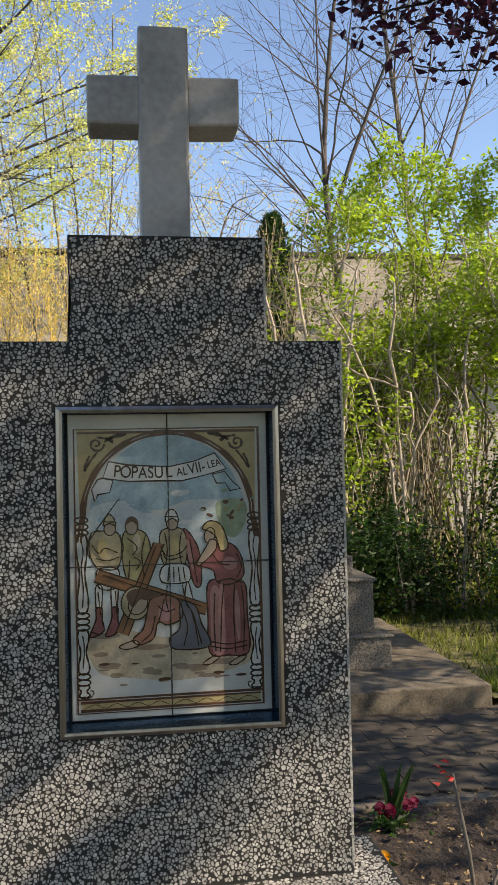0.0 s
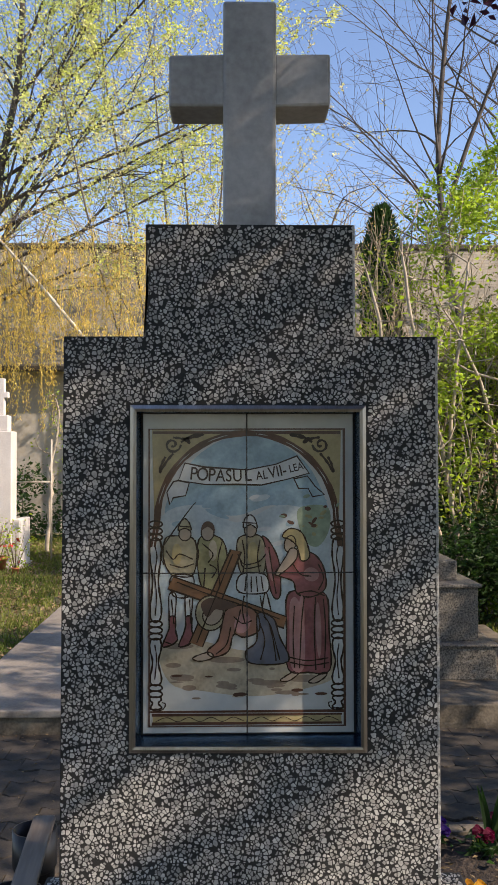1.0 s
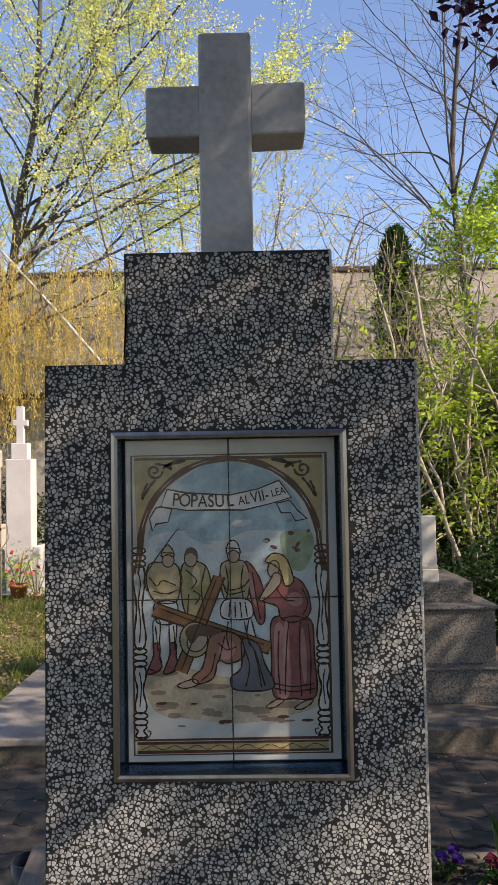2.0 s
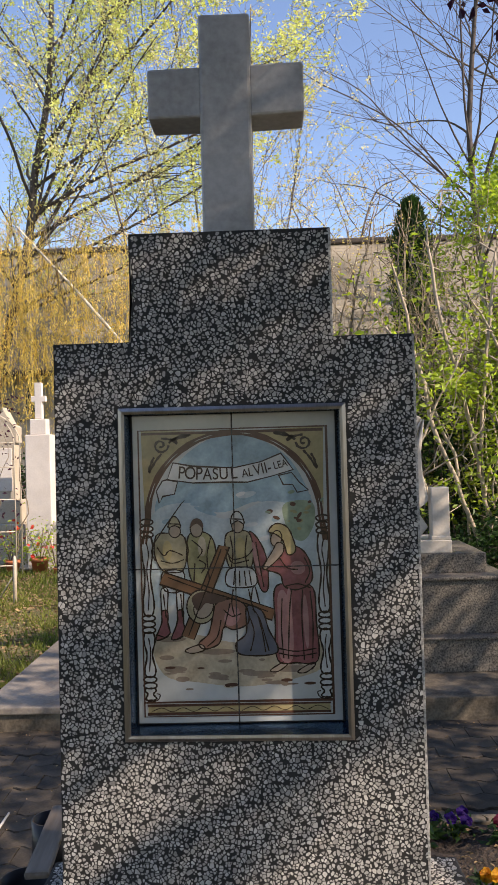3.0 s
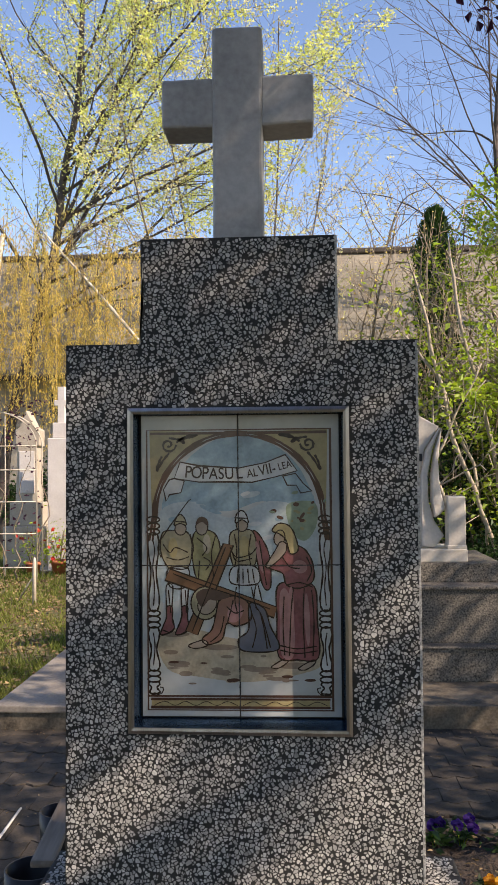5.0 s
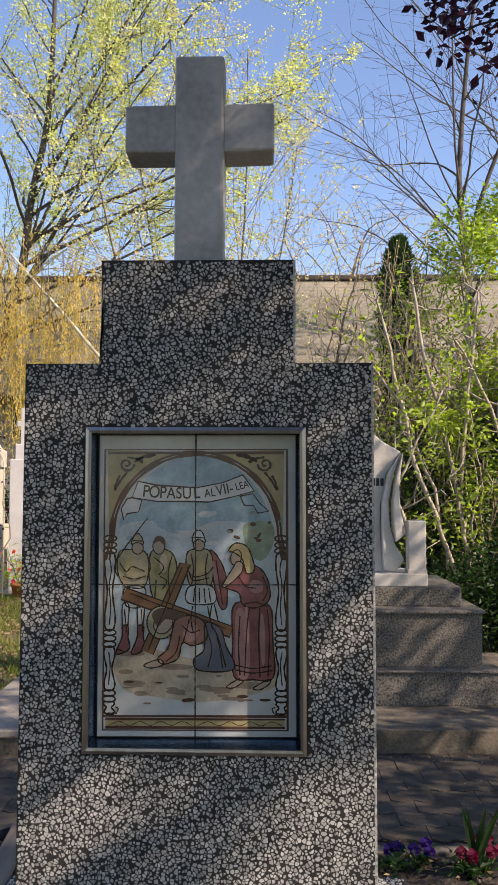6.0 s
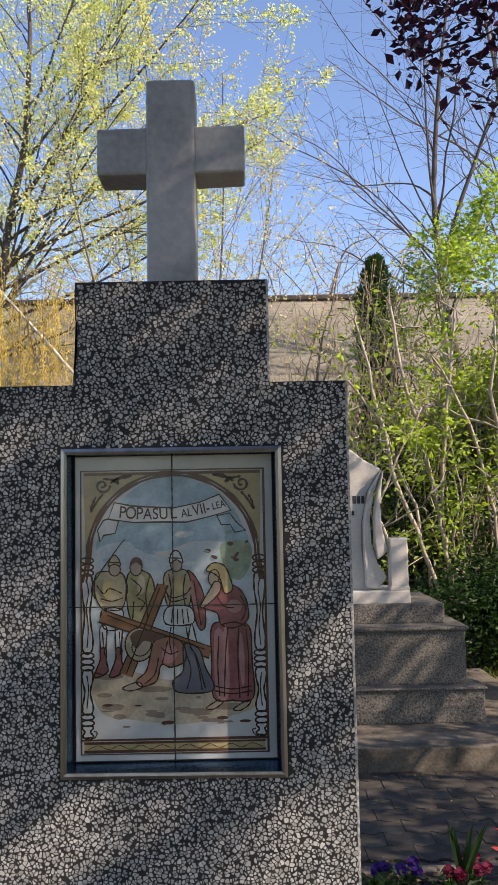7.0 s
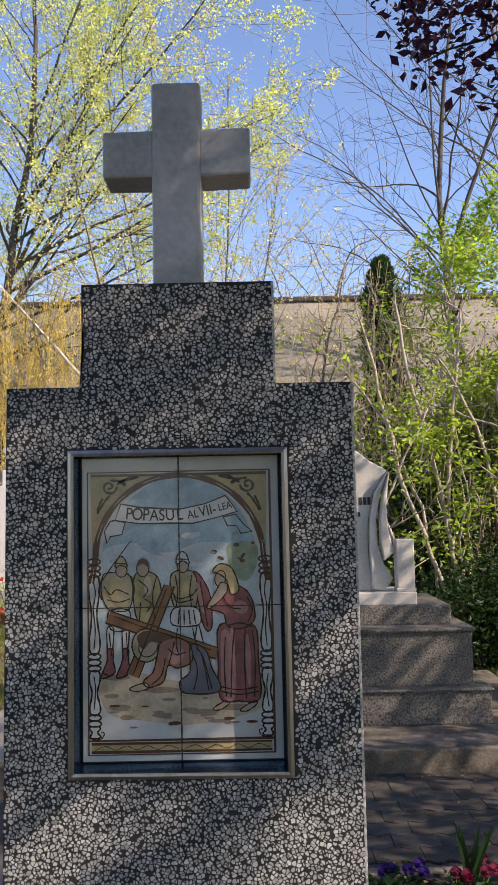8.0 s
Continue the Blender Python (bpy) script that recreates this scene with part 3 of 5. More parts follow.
SKYC = paint("blue_wash", (0.33, 0.47, 0.51), 0.25)
SKYL = paint("pale_blue_wash", (0.52, 0.60, 0.60), 0.2)
SANDC = paint("sand_wash", (0.52, 0.44, 0.31), 0.3)
STONEC = paint("stone_wash", (0.30, 0.23, 0.17), 0.25)
OCHRE = paint("ochre_border", (0.47, 0.38, 0.19), 0.2)
LINE = paint("dark_brown_line", (0.045, 0.028, 0.020), 0.2)
LINE2 = paint("brown_line", (0.12, 0.06, 0.04), 0.3)
BEAMC = paint("brown_beam", (0.25, 0.13, 0.07))
RUST = paint("rust_robe", (0.33, 0.17, 0.12))
MAROON = paint("maroon_robe", (0.30, 0.11, 0.11), 0.3)
ROSE = paint("rose_robe", (0.46, 0.24, 0.22), 0.2)
GREYBLUE = paint("grey_blue_cloth", (0.14, 0.15, 0.18))
OLIVE = paint("olive_cloth", (0.36, 0.33, 0.17), 0.3)
GOLD = paint("gold_cloth", (0.44, 0.38, 0.24), 0.25)
SKIN = paint("tan_oval", (0.46, 0.36, 0.27))
HAIR = paint("brown_oval", (0.13, 0.08, 0.06))
GREENC = paint("green_wash", (0.30, 0.38, 0.26), 0.3)
WHITEC = paint("white_band", (0.66, 0.67, 0.64))
SUX = 0.416 / 593
SUZ = 0.316 / 460


def at_tile(cx, cy, layer):
    return ((cx - 358) * SUX + JX, TY - 0.0031 - 0.00022 * layer, JZ + (495 - cy) * SUZ)


def smooth_line(pts, closed=False, n=5):
    """Points of a soft curve through pts."""
    P = [Vector((*p, 0)) for p in pts]
    out, N = [], len(P)
    for i in range(N if closed else N - 1):
        p0, p1, p2, p3 = (P[(i + k) % N] if closed else P[min(max(i + k, 0), N - 1)] for k in (-1, 0, 1, 2))
        for s in range(n):
            t = s / n
            out.append(0.5 * (2 * p1 + (p2 - p0) * t + (2 * p0 - 5 * p1 + 4 * p2 - p3) * t * t + (3 * p1 - p0 - 3 * p2 + p3) * t ** 3))
    if not closed:
        out.append(P[-1])
    return [(v.x, v.y) for v in out]


def stroke_faces(bm, pts, width, layer, closed=False):
    n = len(pts)
    rows = []
    for i in range(n):
        a, b = (pts[i - 1], pts[(i + 1) % n]) if closed else (pts[max(i - 1, 0)], pts[min(i + 1, n - 1)])
        dx, dy = b[0] - a[0], b[1] - a[1]
        L = math.hypot(dx, dy) or 1
        w = width * (0.55 + 0.45 * math.sin(i * 0.9 + pts[0][0]) ** 2) / 2
        rows.append([bm.verts.new(at_tile(pts[i][0] + s * dy / L * w, pts[i][1] - s * dx / L * w, layer)) for s in (-1, 1)])
    for i in range(n if closed else n - 1):
        j = (i + 1) % n
        bm.faces.new((rows[i][0], rows[j][0], rows[j][1], rows[i][1]))


def strokes(name, curves, width, material, layer=6, parent=None):
    bm = bmesh.new()
    for pts, closed in curves:
        stroke_faces(bm, pts, width, layer, closed)
    return part(name, bm, material, parent or panel)


coat = [0]


def fill(name, pts, material, layer, parent=None, soft=True, outline=0.0, ink=None):
    """A flat painted area, with an inked outline if asked."""
    pts = smooth_line(pts, True) if soft else pts
    coat[0] += 1
    layer = layer + 0.0035 * (coat[0] % 250)
    bm = bmesh.new()
    bm.faces.new([bm.verts.new(at_tile(x, y, layer)) for x, y in pts])
    ob = part(name, bm, material, parent or panel)
    if outline:
        strokes("outline", [(pts, True)], outline * 0.95, ink or LINE, layer + 1, ob)
    return ob


def oval(cx, cy, rx, ry, n=20, turn=0.0):
    return [(cx + rx * math.cos(6.28319 * i / n) * math.cos(turn) - ry * math.sin(6.28319 * i / n) * math.sin(turn),
             cy + rx * math.cos(6.28319 * i / n) * math.sin(turn) + ry * math.sin(6.28319 * i / n) * math.cos(turn)) for i in range(n)]


# borders: the outer lines, the arch, the corner scrolls, the side columns, the lower band
arch = [(88, 420)] + [(358 - 258 * math.cos(t), 345 - 258 * math.sin(t)) for t in [math.pi * k / 24 for k in range(25)]] + [(630, 420)]
corner = lambda s: [(358 + s * (x - 358), y) for x, y in [(90, 80)] + [(358 - 262 * math.cos(t), 345 - 258 * math.sin(t)) for t in [0.02 + 1.45 * k / 12 for k in range(13)]][::-1]]
for s in (1, -1):
    fill("corner_field", corner(s) if s > 0 else corner(s)[::-1], OCHRE, 1, soft=False)
fill("sky_wash", [(130, 330), (150, 250), (215, 160), (300, 105), (358, 94), (430, 108), (520, 170), (572, 260), (590, 340), (520, 330), (430, 300), (330, 330), (230, 320)], SKYC, 1)
fill("sky_wash", [(120, 330), (230, 300), (330, 350), (450, 300), (560, 330), (600, 420), (560, 600), (460, 640), (300, 560), (130, 610), (110, 480)], SKYL, 2)
fill("ground_wash", [(110, 700), (220, 690), (360, 720), (480, 700), (600, 700), (612, 790), (520, 830), (380, 850), (240, 835), (140, 810)], SANDC, 1)
fill("tree_wash", [(500, 320), (540, 300), (590, 310), (592, 370), (560, 420), (520, 400)], GREENC, 3)
for cx, cy, rx, ry in ((165, 705, 42, 9), (175, 795, 34, 9), (195, 825, 20, 8), (300, 745, 52, 9), (410, 745, 46, 7), (420, 812, 50, 8), (300, 820, 30, 8), (520, 800, 60, 10), (150, 760, 22, 7), (215, 855, 12, 3), (560, 640, 24, 40), (470, 840, 34, 6)):
    fill("ground_stroke", oval(cx, cy, rx, ry), STONEC, 2)
strokes("arch_line", [(arch, False), ([(358 + (x - 358) * 0.965, 345 + (y - 345) * 0.965 if y < 345 else y) for x, y in arch], False)], 11, LINE2, 4)
strokes("border_line", [([(82, 80), (634, 80), (634, 935), (82, 935)], True), ([(92, 90), (624, 90)], False), ([(82, 893), (634, 893)], False), ([(90, 902), (626, 902), (626, 927), (90, 927)], True)], 9, LINE2, 5)
fill("lower_band", [(92, 904), (624, 904), (624, 925), (92, 925)], OCHRE, 1, soft=False)
wave = lambda y, x0, x1, a, n: smooth_line([(x0 + (x1 - x0) * i / n, y + a * (-1) ** i) for i in range(n + 1)])
strokes("band_scroll", [(wave(915, 100, 350, 6, 8), False), (wave(915, 366, 618, 6, 8), False)], 2.5, LINE, 6)
for s in (1, -1):
    m = lambda pts: [(358 + s * (x - 358), y) for x, y in pts]
    spiral = lambda cx, cy, r, k: [(cx + r * (1 - i / 16) * math.cos(i * 0.62 * k), cy + r * (1 - i / 16) * math.sin(i * 0.62 * k)) for i in range(15)]
    strokes("corner_scroll", [(m(spiral(148, 125, 24, 1)), False), (m(smooth_line([(150, 150), (130, 175), (112, 205), (118, 180), (128, 160)])), False), (m(smooth_line([(172, 118), (205, 98), (235, 96), (205, 104), (176, 108)])), False), (m(smooth_line([(150, 104), (175, 108), (196, 120), (190, 108)])), False)], 8.5, LINE, 6)
    for y0, y1 in ((400, 632), (686, 815), (851, 885)):
        h = y1 - y0
        fill("column_shaft", m([(88, y0), (84, y0 + h * 0.2), (92, y0 + h * 0.5), (85, y0 + h * 0.85), (90, y1), (110, y1), (117, y0 + h * 0.85), (108, y0 + h * 0.5), (116, y0 + h * 0.2), (112, y0)]), WHITEC, 3, outline=7)
    for y0 in (345, 365, 383, 632, 650, 668, 815, 833):
        fill("column_ring", m(oval(100, y0 + 9, 19, 9)), WHITEC, 3.6, outline=7)
    for curve in ([(98, 415), (104, 450), (98, 500), (103, 560), (99, 618)], [(98, 700), (103, 740), (98, 800)], [(92, 868), (88, 884), (104, 890), (122, 884), (128, 870), (118, 866)]):
        strokes("column_scroll", [(m(smooth_line(curve)), False)], 4.5, LINE, 7)

# the banner with its words
banner = fill("banner", [(183, 178), (240, 190), (360, 198), (440, 182), (500, 158), (535, 208), (470, 226), (400, 242), (330, 240), (240, 240), (165, 228)], WHITEC, 4, soft=False, outline=6)
fill("banner_tail", [(165, 228), (195, 236), (185, 272), (150, 278), (140, 298), (132, 262), (150, 232)], WHITEC, 4, soft=False, outline=6)
fill("banner_tail", [(492, 224), (530, 216), (552, 246), (578, 270), (545, 276), (532, 252), (505, 252)], SKYC, 4, soft=False, outline=6)


def lettering(text, cx, cy, size, turn):
    cu = bpy.data.curves.new("words", 'FONT')
    cu.body, cu.size, cu.align_x, cu.offset = text, size * SUX * 1.38, 'CENTER', 0.0002
    tmp = new("words", cu)
    bpy.context.view_layer.update()
    me = bpy.data.meshes.new_from_object(tmp.evaluated_get(bpy.context.evaluated_depsgraph_get()))
    bpy.data.objects.remove(tmp)
    me.materials.clear()
    me.materials.append(LINE)
    ob = part("lettering", me, LINE, banner, "dark hand-painted capitals")
    x, y, z = at_tile(cx, cy, 7)
    ob.matrix_local = pose(x, y, z, 90, 0, 0) @ pose(0, 0, 0, 0, 0, turn) @ Matrix.Diagonal((0.86, 1.05, 1, 1))
    return ob


for word, cx, cy, size, turn in (("P", 206, 226, 36, -6), ("O", 232, 228, 36, -4), ("P", 258, 230, 36, -3), ("A", 283, 231, 34, -2), ("S", 307, 231, 34, 0), ("U", 332, 231, 34, 2), ("L", 362, 230, 36, 4), ("AL", 402, 225, 24, 8), ("VII-", 448, 217, 31, 12), ("LEA", 500, 201, 21, 14)):
    lettering(word, cx, cy, size, turn)

# plain painted shapes: four upright, one kneeling, and the wooden beams
fill("painted_shape", [(128, 395), (165, 388), (205, 395), (218, 440), (205, 500), (165, 505), (140, 495), (122, 450)], GOLD, 5, outline=5.5)
fill("painted_shape", [(145, 505), (205, 505), (198, 560), (150, 560)], WHITEC, 5, outline=5.5)
fill("painted_shape", oval(183, 383, 17, 19), SKIN, 7, outline=4.5)
fill("painted_shape", [(164, 372), (170, 350), (182, 338), (195, 350), (200, 372), (182, 366)], GOLD, 8, outline=5)
for x0 in (146, 192):
    fill("painted_shape", [(x0 - 8, 560), (x0 + 12, 560), (x0 + 8, 640), (x0 + 14, 690), (x0 - 26, 706), (x0 - 8, 650)], WHITEC, 4, outline=5.5)
    fill("painted_shape", [(x0 - 7, 622), (x0 + 10, 622), (x0 + 10, 660), (x0 + 14, 690), (x0 - 26, 706), (x0 - 8, 655)], MAROON, 5, outline=5.5)
strokes("painted_line", [([(120, 420), (150, 375), (205, 300), (214, 292)], False)], 4, LINE, 6)
fill("painted_shape", [(222, 400), (250, 385), (288, 400), (302, 450), (290, 530), (235, 540), (218, 470)], OLIVE, 5, outline=5.5)
fill("painted_shape", oval(247, 378, 18, 24), SKIN, 7, outline=4.5)
fill("painted_shape", [(229, 372), (235, 352), (250, 346), (264, 356), (266, 376), (248, 362)], HAIR, 8)
fill("painted_shape", [(400, 392), (425, 410), (450, 470), (452, 560), (430, 560), (410, 470)], MAROON, 4, outline=5.5)
fill("painted_shape", [(335, 395), (370, 385), (402, 395), (412, 450), (400, 500), (345, 500), (330, 440)], GOLD, 5, outline=5.5)
fill("painted_shape", [(340, 500), (408, 500), (415, 550), (335, 550)], WHITEC, 6, outline=5.5)
fill("painted_shape", oval(368, 372, 17, 20), SKIN, 7, outline=4.5)
fill("painted_shape", [(349, 366), (352, 340), (366, 328), (380, 338), (387, 366), (368, 356)], WHITEC, 8, outline=5)
fill("painted_shape", [(410, 550), (425, 600), (440, 660), (400, 640)], WHITEC, 4, outline=5.5)
beam = fill("painted_beam", [(150, 505), (470, 622), (462, 655), (134, 540)], BEAMC, 9, soft=False, outline=6)
fill("painted_beam", [(312, 428), (342, 434), (232, 708), (196, 694)], BEAMC, 8, soft=False, outline=6)
fill("painted_shape", oval(255, 610, 42, 50), GOLD, 11, outline=5.5)
fill("painted_shape", oval(262, 612, 27, 34, turn=0.5), SKIN, 13, outline=4.5)
fill("painted_shape", [(228, 585), (255, 566), (300, 575), (330, 590), (290, 602), (268, 600), (245, 622)], HAIR, 14)
fill("painted_shape", [(300, 600), (345, 588), (385, 610), (392, 660), (350, 680), (320, 672), (305, 720), (262, 736), (246, 718), (275, 690), (288, 640)], RUST, 12, outline=6)
fill("painted_shape", [(205, 738), (250, 722), (262, 738), (225, 748)], SKIN, 12, outline=5)
fill("painted_shape", [(388, 612), (432, 626), (450, 680), (474, 750), (370, 755), (355, 720), (385, 690)], GREYBLUE, 12, outline=6)
fill("painted_shape", [(472, 560), (520, 548), (582, 560), (590, 660), (592, 775), (530, 782), (474, 772), (470, 660)], MAROON, 7, outline=6)
fill("painted_shape", [(480, 580), (500, 570), (520, 640), (518, 770), (482, 765), (478, 660)], ROSE, 8)
fill("painted_shape", [(498, 440), (545, 440), (575, 480), (580, 540), (540, 565), (500, 555), (488, 520), (450, 505), (440, 490)], MAROON, 9, outline=6)
fill("painted_shape", [(458, 390), (478, 368), (510, 376), (528, 410), (535, 450), (512, 460), (500, 420), (480, 400)], OCHRE, 12, outline=5.5)
fill("painted_shape", oval(480, 412, 16, 24, turn=0.2), SKIN, 11, outline=4.5)
fill("painted_shape", [(468, 448), (482, 425), (500, 430), (495, 460), (452, 500), (440, 495)], SKIN, 13, outline=5)
for x0, y0 in ((472, 795), (552, 800)):
    fill("painted_shape", [(x0 - 20, y0 + 8), (x0 + 24, y0 - 18), (x0 + 30, y0 - 8), (x0 + 2, y0 + 12)], SKIN, 6, outline=5)
strokes("grout_joint", [([(358, 40 + 8 * k) for k in range(115)], False), ([(64 + 8 * k, 495) for k in range(75)], False)], 4.2, M_GROUT, 17)

# folds, sleeves, straps and brushmarks
strokes("fold_line", [(smooth_line(q), False) for q in ([(488, 470), (510, 500), (540, 505)], [(560, 470), (575, 510), (560, 545)], [(500, 555), (540, 548), (578, 562)], [(520, 565), (512, 640), (506, 770)], [(552, 565), (548, 650), (552, 775)], [(574, 570), (580, 660), (576, 770)], [(492, 590), (488, 680), (492, 768)], [(478, 738), (530, 748), (588, 740)], [(478, 752), (530, 762), (590, 754)])], 4.6, LINE, 15)
strokes("fold_line", [(smooth_line(q), False) for q in ([(130, 430), (150, 455), (168, 440), (205, 455)], [(140, 470), (175, 478), (208, 468)], [(128, 400), (114, 440), (124, 470)], [(212, 400), (222, 440), (214, 470)], [(232, 410), (262, 440), (248, 465)], [(288, 405), (276, 460), (282, 530)], [(252, 470), (272, 485), (258, 510)], [(240, 480), (236, 535)])], 4.6, LINE, 15)
strokes("fold_line", [(smooth_line(q), False) for q in ([(345, 400), (352, 450), (346, 498)], [(395, 400), (388, 450), (394, 498)], [(332, 440), (350, 470), (392, 462), (412, 440)], [(338, 455), (352, 482), (398, 474)], [(356, 505), (352, 548)], [(370, 505), (370, 550)], [(384, 505), (388, 550)], [(398, 505), (404, 548)], [(420, 420), (428, 480), (440, 555)])], 4.6, LINE, 15)
strokes("fold_line", [(smooth_line(q), False) for q in ([(320, 620), (345, 640), (372, 632)], [(312, 650), (300, 700), (270, 728)], [(340, 600), (330, 640), (322, 670)], [(395, 640), (408, 690), (396, 745)], [(420, 640), (432, 690), (440, 748)], [(405, 620), (425, 650), (450, 745)], [(160, 520), (250, 556), (340, 586), (450, 628)], [(318, 440), (270, 560), (216, 696)], [(345, 350), (387, 352)], [(168, 360), (198, 362)], [(145, 570), (152, 640)], [(196, 570), (200, 640)], [(122, 690), (150, 700)], [(350, 560), (345, 600), (352, 640)], [(395, 560), (402, 600), (412, 630)])], 4.6, LINE, 15)
for cx, cy, rx, ry, tn, m_ in ((510, 650, 10, 90, 0.03, ROSE), (560, 660, 8, 80, -0.03, ROSE), (540, 500, 22, 20, 0.3, ROSE), (345, 640, 22, 30, 0.4, ROSE), (160, 440, 14, 30, 0.0, OCHRE), (375, 440, 16, 34, 0.0, OCHRE), (262, 430, 12, 30, 0.0, SANDC), (420, 470, 7, 50, -0.2, ROSE)):
    fill("brush_mark", oval(cx, cy, rx, ry, 16, tn), m_, 14)
rng = random.Random(19)
for k in range(26):
    cx, cy = rng.uniform(130, 590), rng.uniform(765, 850)
    fill("brush_mark", oval(cx, cy, rng.uniform(6, 26), rng.uniform(2, 6), 12), rng.choice((STONEC, SANDC, LINE2, STONEC)), 3)
for k in range(16):
    cx, cy = rng.uniform(150, 570), rng.uniform(270, 470)
    fill("brush_mark", oval(cx, cy, rng.uniform(10, 36), rng.uniform(4, 12), 14, rng.uniform(-0.4, 0.4)), rng.choice((SKYC, WHITEC, SKYL)), 3)
for k in range(22):
    cx, cy = 530 + rng.gauss(0, 32), 340 + rng.gauss(0, 34)
    fill("leaf_dab", oval(cx, cy, rng.uniform(5, 13), rng.uniform(3, 7), 10, rng.uniform(-1, 1)), rng.choice((GREENC, OLIVE, GREENC, LINE2)), 4)


# ---- marble tomb behind ----
tomb = thing("tomb", "stepped terrazzo tomb base with a white marble headstone", "tomb")
part("slab", rough_box(0.25, 2.08, 3.15, 5.45, -0.02, 0.14, 0.004, 6, 2), M_CONCRETE, tomb, "worn concrete slab")
part("base_step", rough_box(-0.15, 1.63, 3.68, 5.1, 0.14, 0.345, 0.004, 4, 3), M_FINE, tomb, "dark grained terrazzo step")
part("base_block", rough_box(-0.05, 1.545, 3.78, 4.9, 0.36, 0.70, 0.002, 4, 5), M_FINE, tomb, "dark grained terrazzo block")
part("base_cap", rough_box(-0.08, 1.565, 3.76, 4.92, 0.70, 0.722, 0.002, 3, 5), M_FINE, tomb, "grained terrazzo cap slab")
part("base_top", rough_box(0.05, 1.455, 3.95, 4.75, 0.722, 0.85, 0.002, 4, 6), M_FINE, tomb, "dark grained terrazzo block")
part("step_cap", rough_box(-0.17, 1.645, 3.665, 5.1, 0.345, 0.36, 0.002, 3, 7), M_FINE, tomb, "worn terrazzo cap edge")
part("marble_foot", box(0.0, 1.24, 3.98, 4.4, 0.85, 0.935), M_MARBLE, tomb, "pale marble foot", bevel=0.006)
stone_pts = [(0.05, 0.935), (0.96, 0.935), (0.955, 1.05), (0.94, 1.2), (0.945, 1.4), (0.985, 1.6), (1.085, 1.755), (0.97, 1.82), (0.85, 1.915), (0.6, 2.0), (0.3, 2.02), (0.05, 1.95)]
headstone = part("headstone", prism(stone_pts, 4.10, 4.22), M_MARBLE, tomb, "white marble headstone with a draped edge", bevel=0.008)
part("drape", prism([(0.955, 0.955), (1.035, 0.94), (1.10, 1.02), (1.035, 1.12), (1.0, 1.25), (0.995, 1.42), (1.03, 1.6), (1.085, 1.75), (0.99, 1.6), (0.95, 1.4), (0.945, 1.2)], 4.05, 4.13), M_MARBLE, tomb, "carved marble fold", bevel=0.008)
part("drape", prism([(1.035, 1.14), (1.075, 1.17), (1.105, 1.20), (1.07, 1.35), (1.062, 1.52), (1.09, 1.745), (1.045, 1.6), (1.02, 1.42), (1.02, 1.25)], 4.02, 4.12), M_MARBLE, tomb, "carved marble fold", bevel=0.008)
part("vase_post", box(1.115, 1.235, 4.0, 4.12, 0.935, 1.285), M_MARBLE, tomb, "small marble post", bevel=0.008)
part("post_foot", box(1.11, 1.24, 3.995, 4.125, 0.935, 0.96), M_MARBLE, tomb, bevel=0.004)
for x0, x1, z0, z1 in ((0.885, 0.909, 1.52, 1.572), (0.916, 0.938, 1.52, 1.572), (0.945, 0.967, 1.52, 1.572), (0.80, 0.87, 1.52, 1.572), (0.855, 0.872, 1.44, 1.472), (0.878, 0.893, 1.44, 1.472)):
    part("inscription_bar", box(x0, x1, 4.097, 4.103, z0, z1), M_ENGRAVE, headstone, "unreadable dark engraving")

# ---- low grave slab on the other side ----
grave = thing("grave_slab", "low grey stone grave kerb slab beside the lawn", "grave")
part("kerb", rough_box(-1.63, -0.2, 3.10, 6.6, -0.02, 0.105, 0.003, 6, 8), M_CONCRETE, grave, "dark concrete base")
part("top_slab", rough_box(-1.635, -0.2, 3.08, 3.82, 0.105, 0.145, 0.002, 5, 9), M_SLAB, grave, "pale stone top slab")
part("top_slab", rough_box(-1.635, -0.2, 3.824, 6.62, 0.105, 0.142, 0.002, 6, 10), M_SLAB, grave, "grey stone top slab")
tagged(part("path_kerb", rough_box(0.36, 3.4, 1.76, 1.84, -0.02, 0.035, 0.006, 4, 12), M_CONCRETE), "worn concrete kerb along the flower bed", "kerb", kind="structure")

# ---- pots and plank at the plinth ----
def pot(name, label, at, r, h, material, soil=True):
    t = thing(name, label, "flower pot", at)
    part("shell", lathe([(r * 0.7, 0), (r * 0.92, h * 0.8), (r * 0.94, h * 0.8), (r * 1.03, h * 0.82), (r * 1.03, h), (r * 0.93, h), (r * 0.9, h * 0.8), (r * 0.68, h * 0.1)]), material, t)
    if soil:
        part("soil", lathe([(r * 0.88, h * 0.78), (r * 0.5, h * 0.84), (0.0001, h * 0.85)]), M_SOIL, t)
    return t


pot("black_pot", "tall empty black plastic planter on the paving", (-0.535, 0.33, 0.0), 0.068, 0.53, M_BLACK, False)
pot("black_pot", "tall empty black plastic planter on the paving", (-0.565, 0.68, 0.0), 0.058, 0.53, M_BLACK, False)
plank = tagged(part("plank", rough_box(-0.03, 0.03, -0.20, 0.20, -0.010, 0.010, 0.002, 4, 3), M_WOOD), "weathered wooden plank lying across two black planters", "plank")
plank.matrix_world = pose(-0.53, 0.52, 0.541, 0, 0, 5)

stick = thing("white_stick", "thin white stick lying on the dark paving", "stick", (-1.10, 1.79, 0.0))
rods("rod", [[((0.005, -0.17, 0.018), 0.006), ((0.0, 0.0, 0.016), 0.006), ((-0.004, 0.17, 0.018), 0.005)]], M_WHITESTONE, stick)

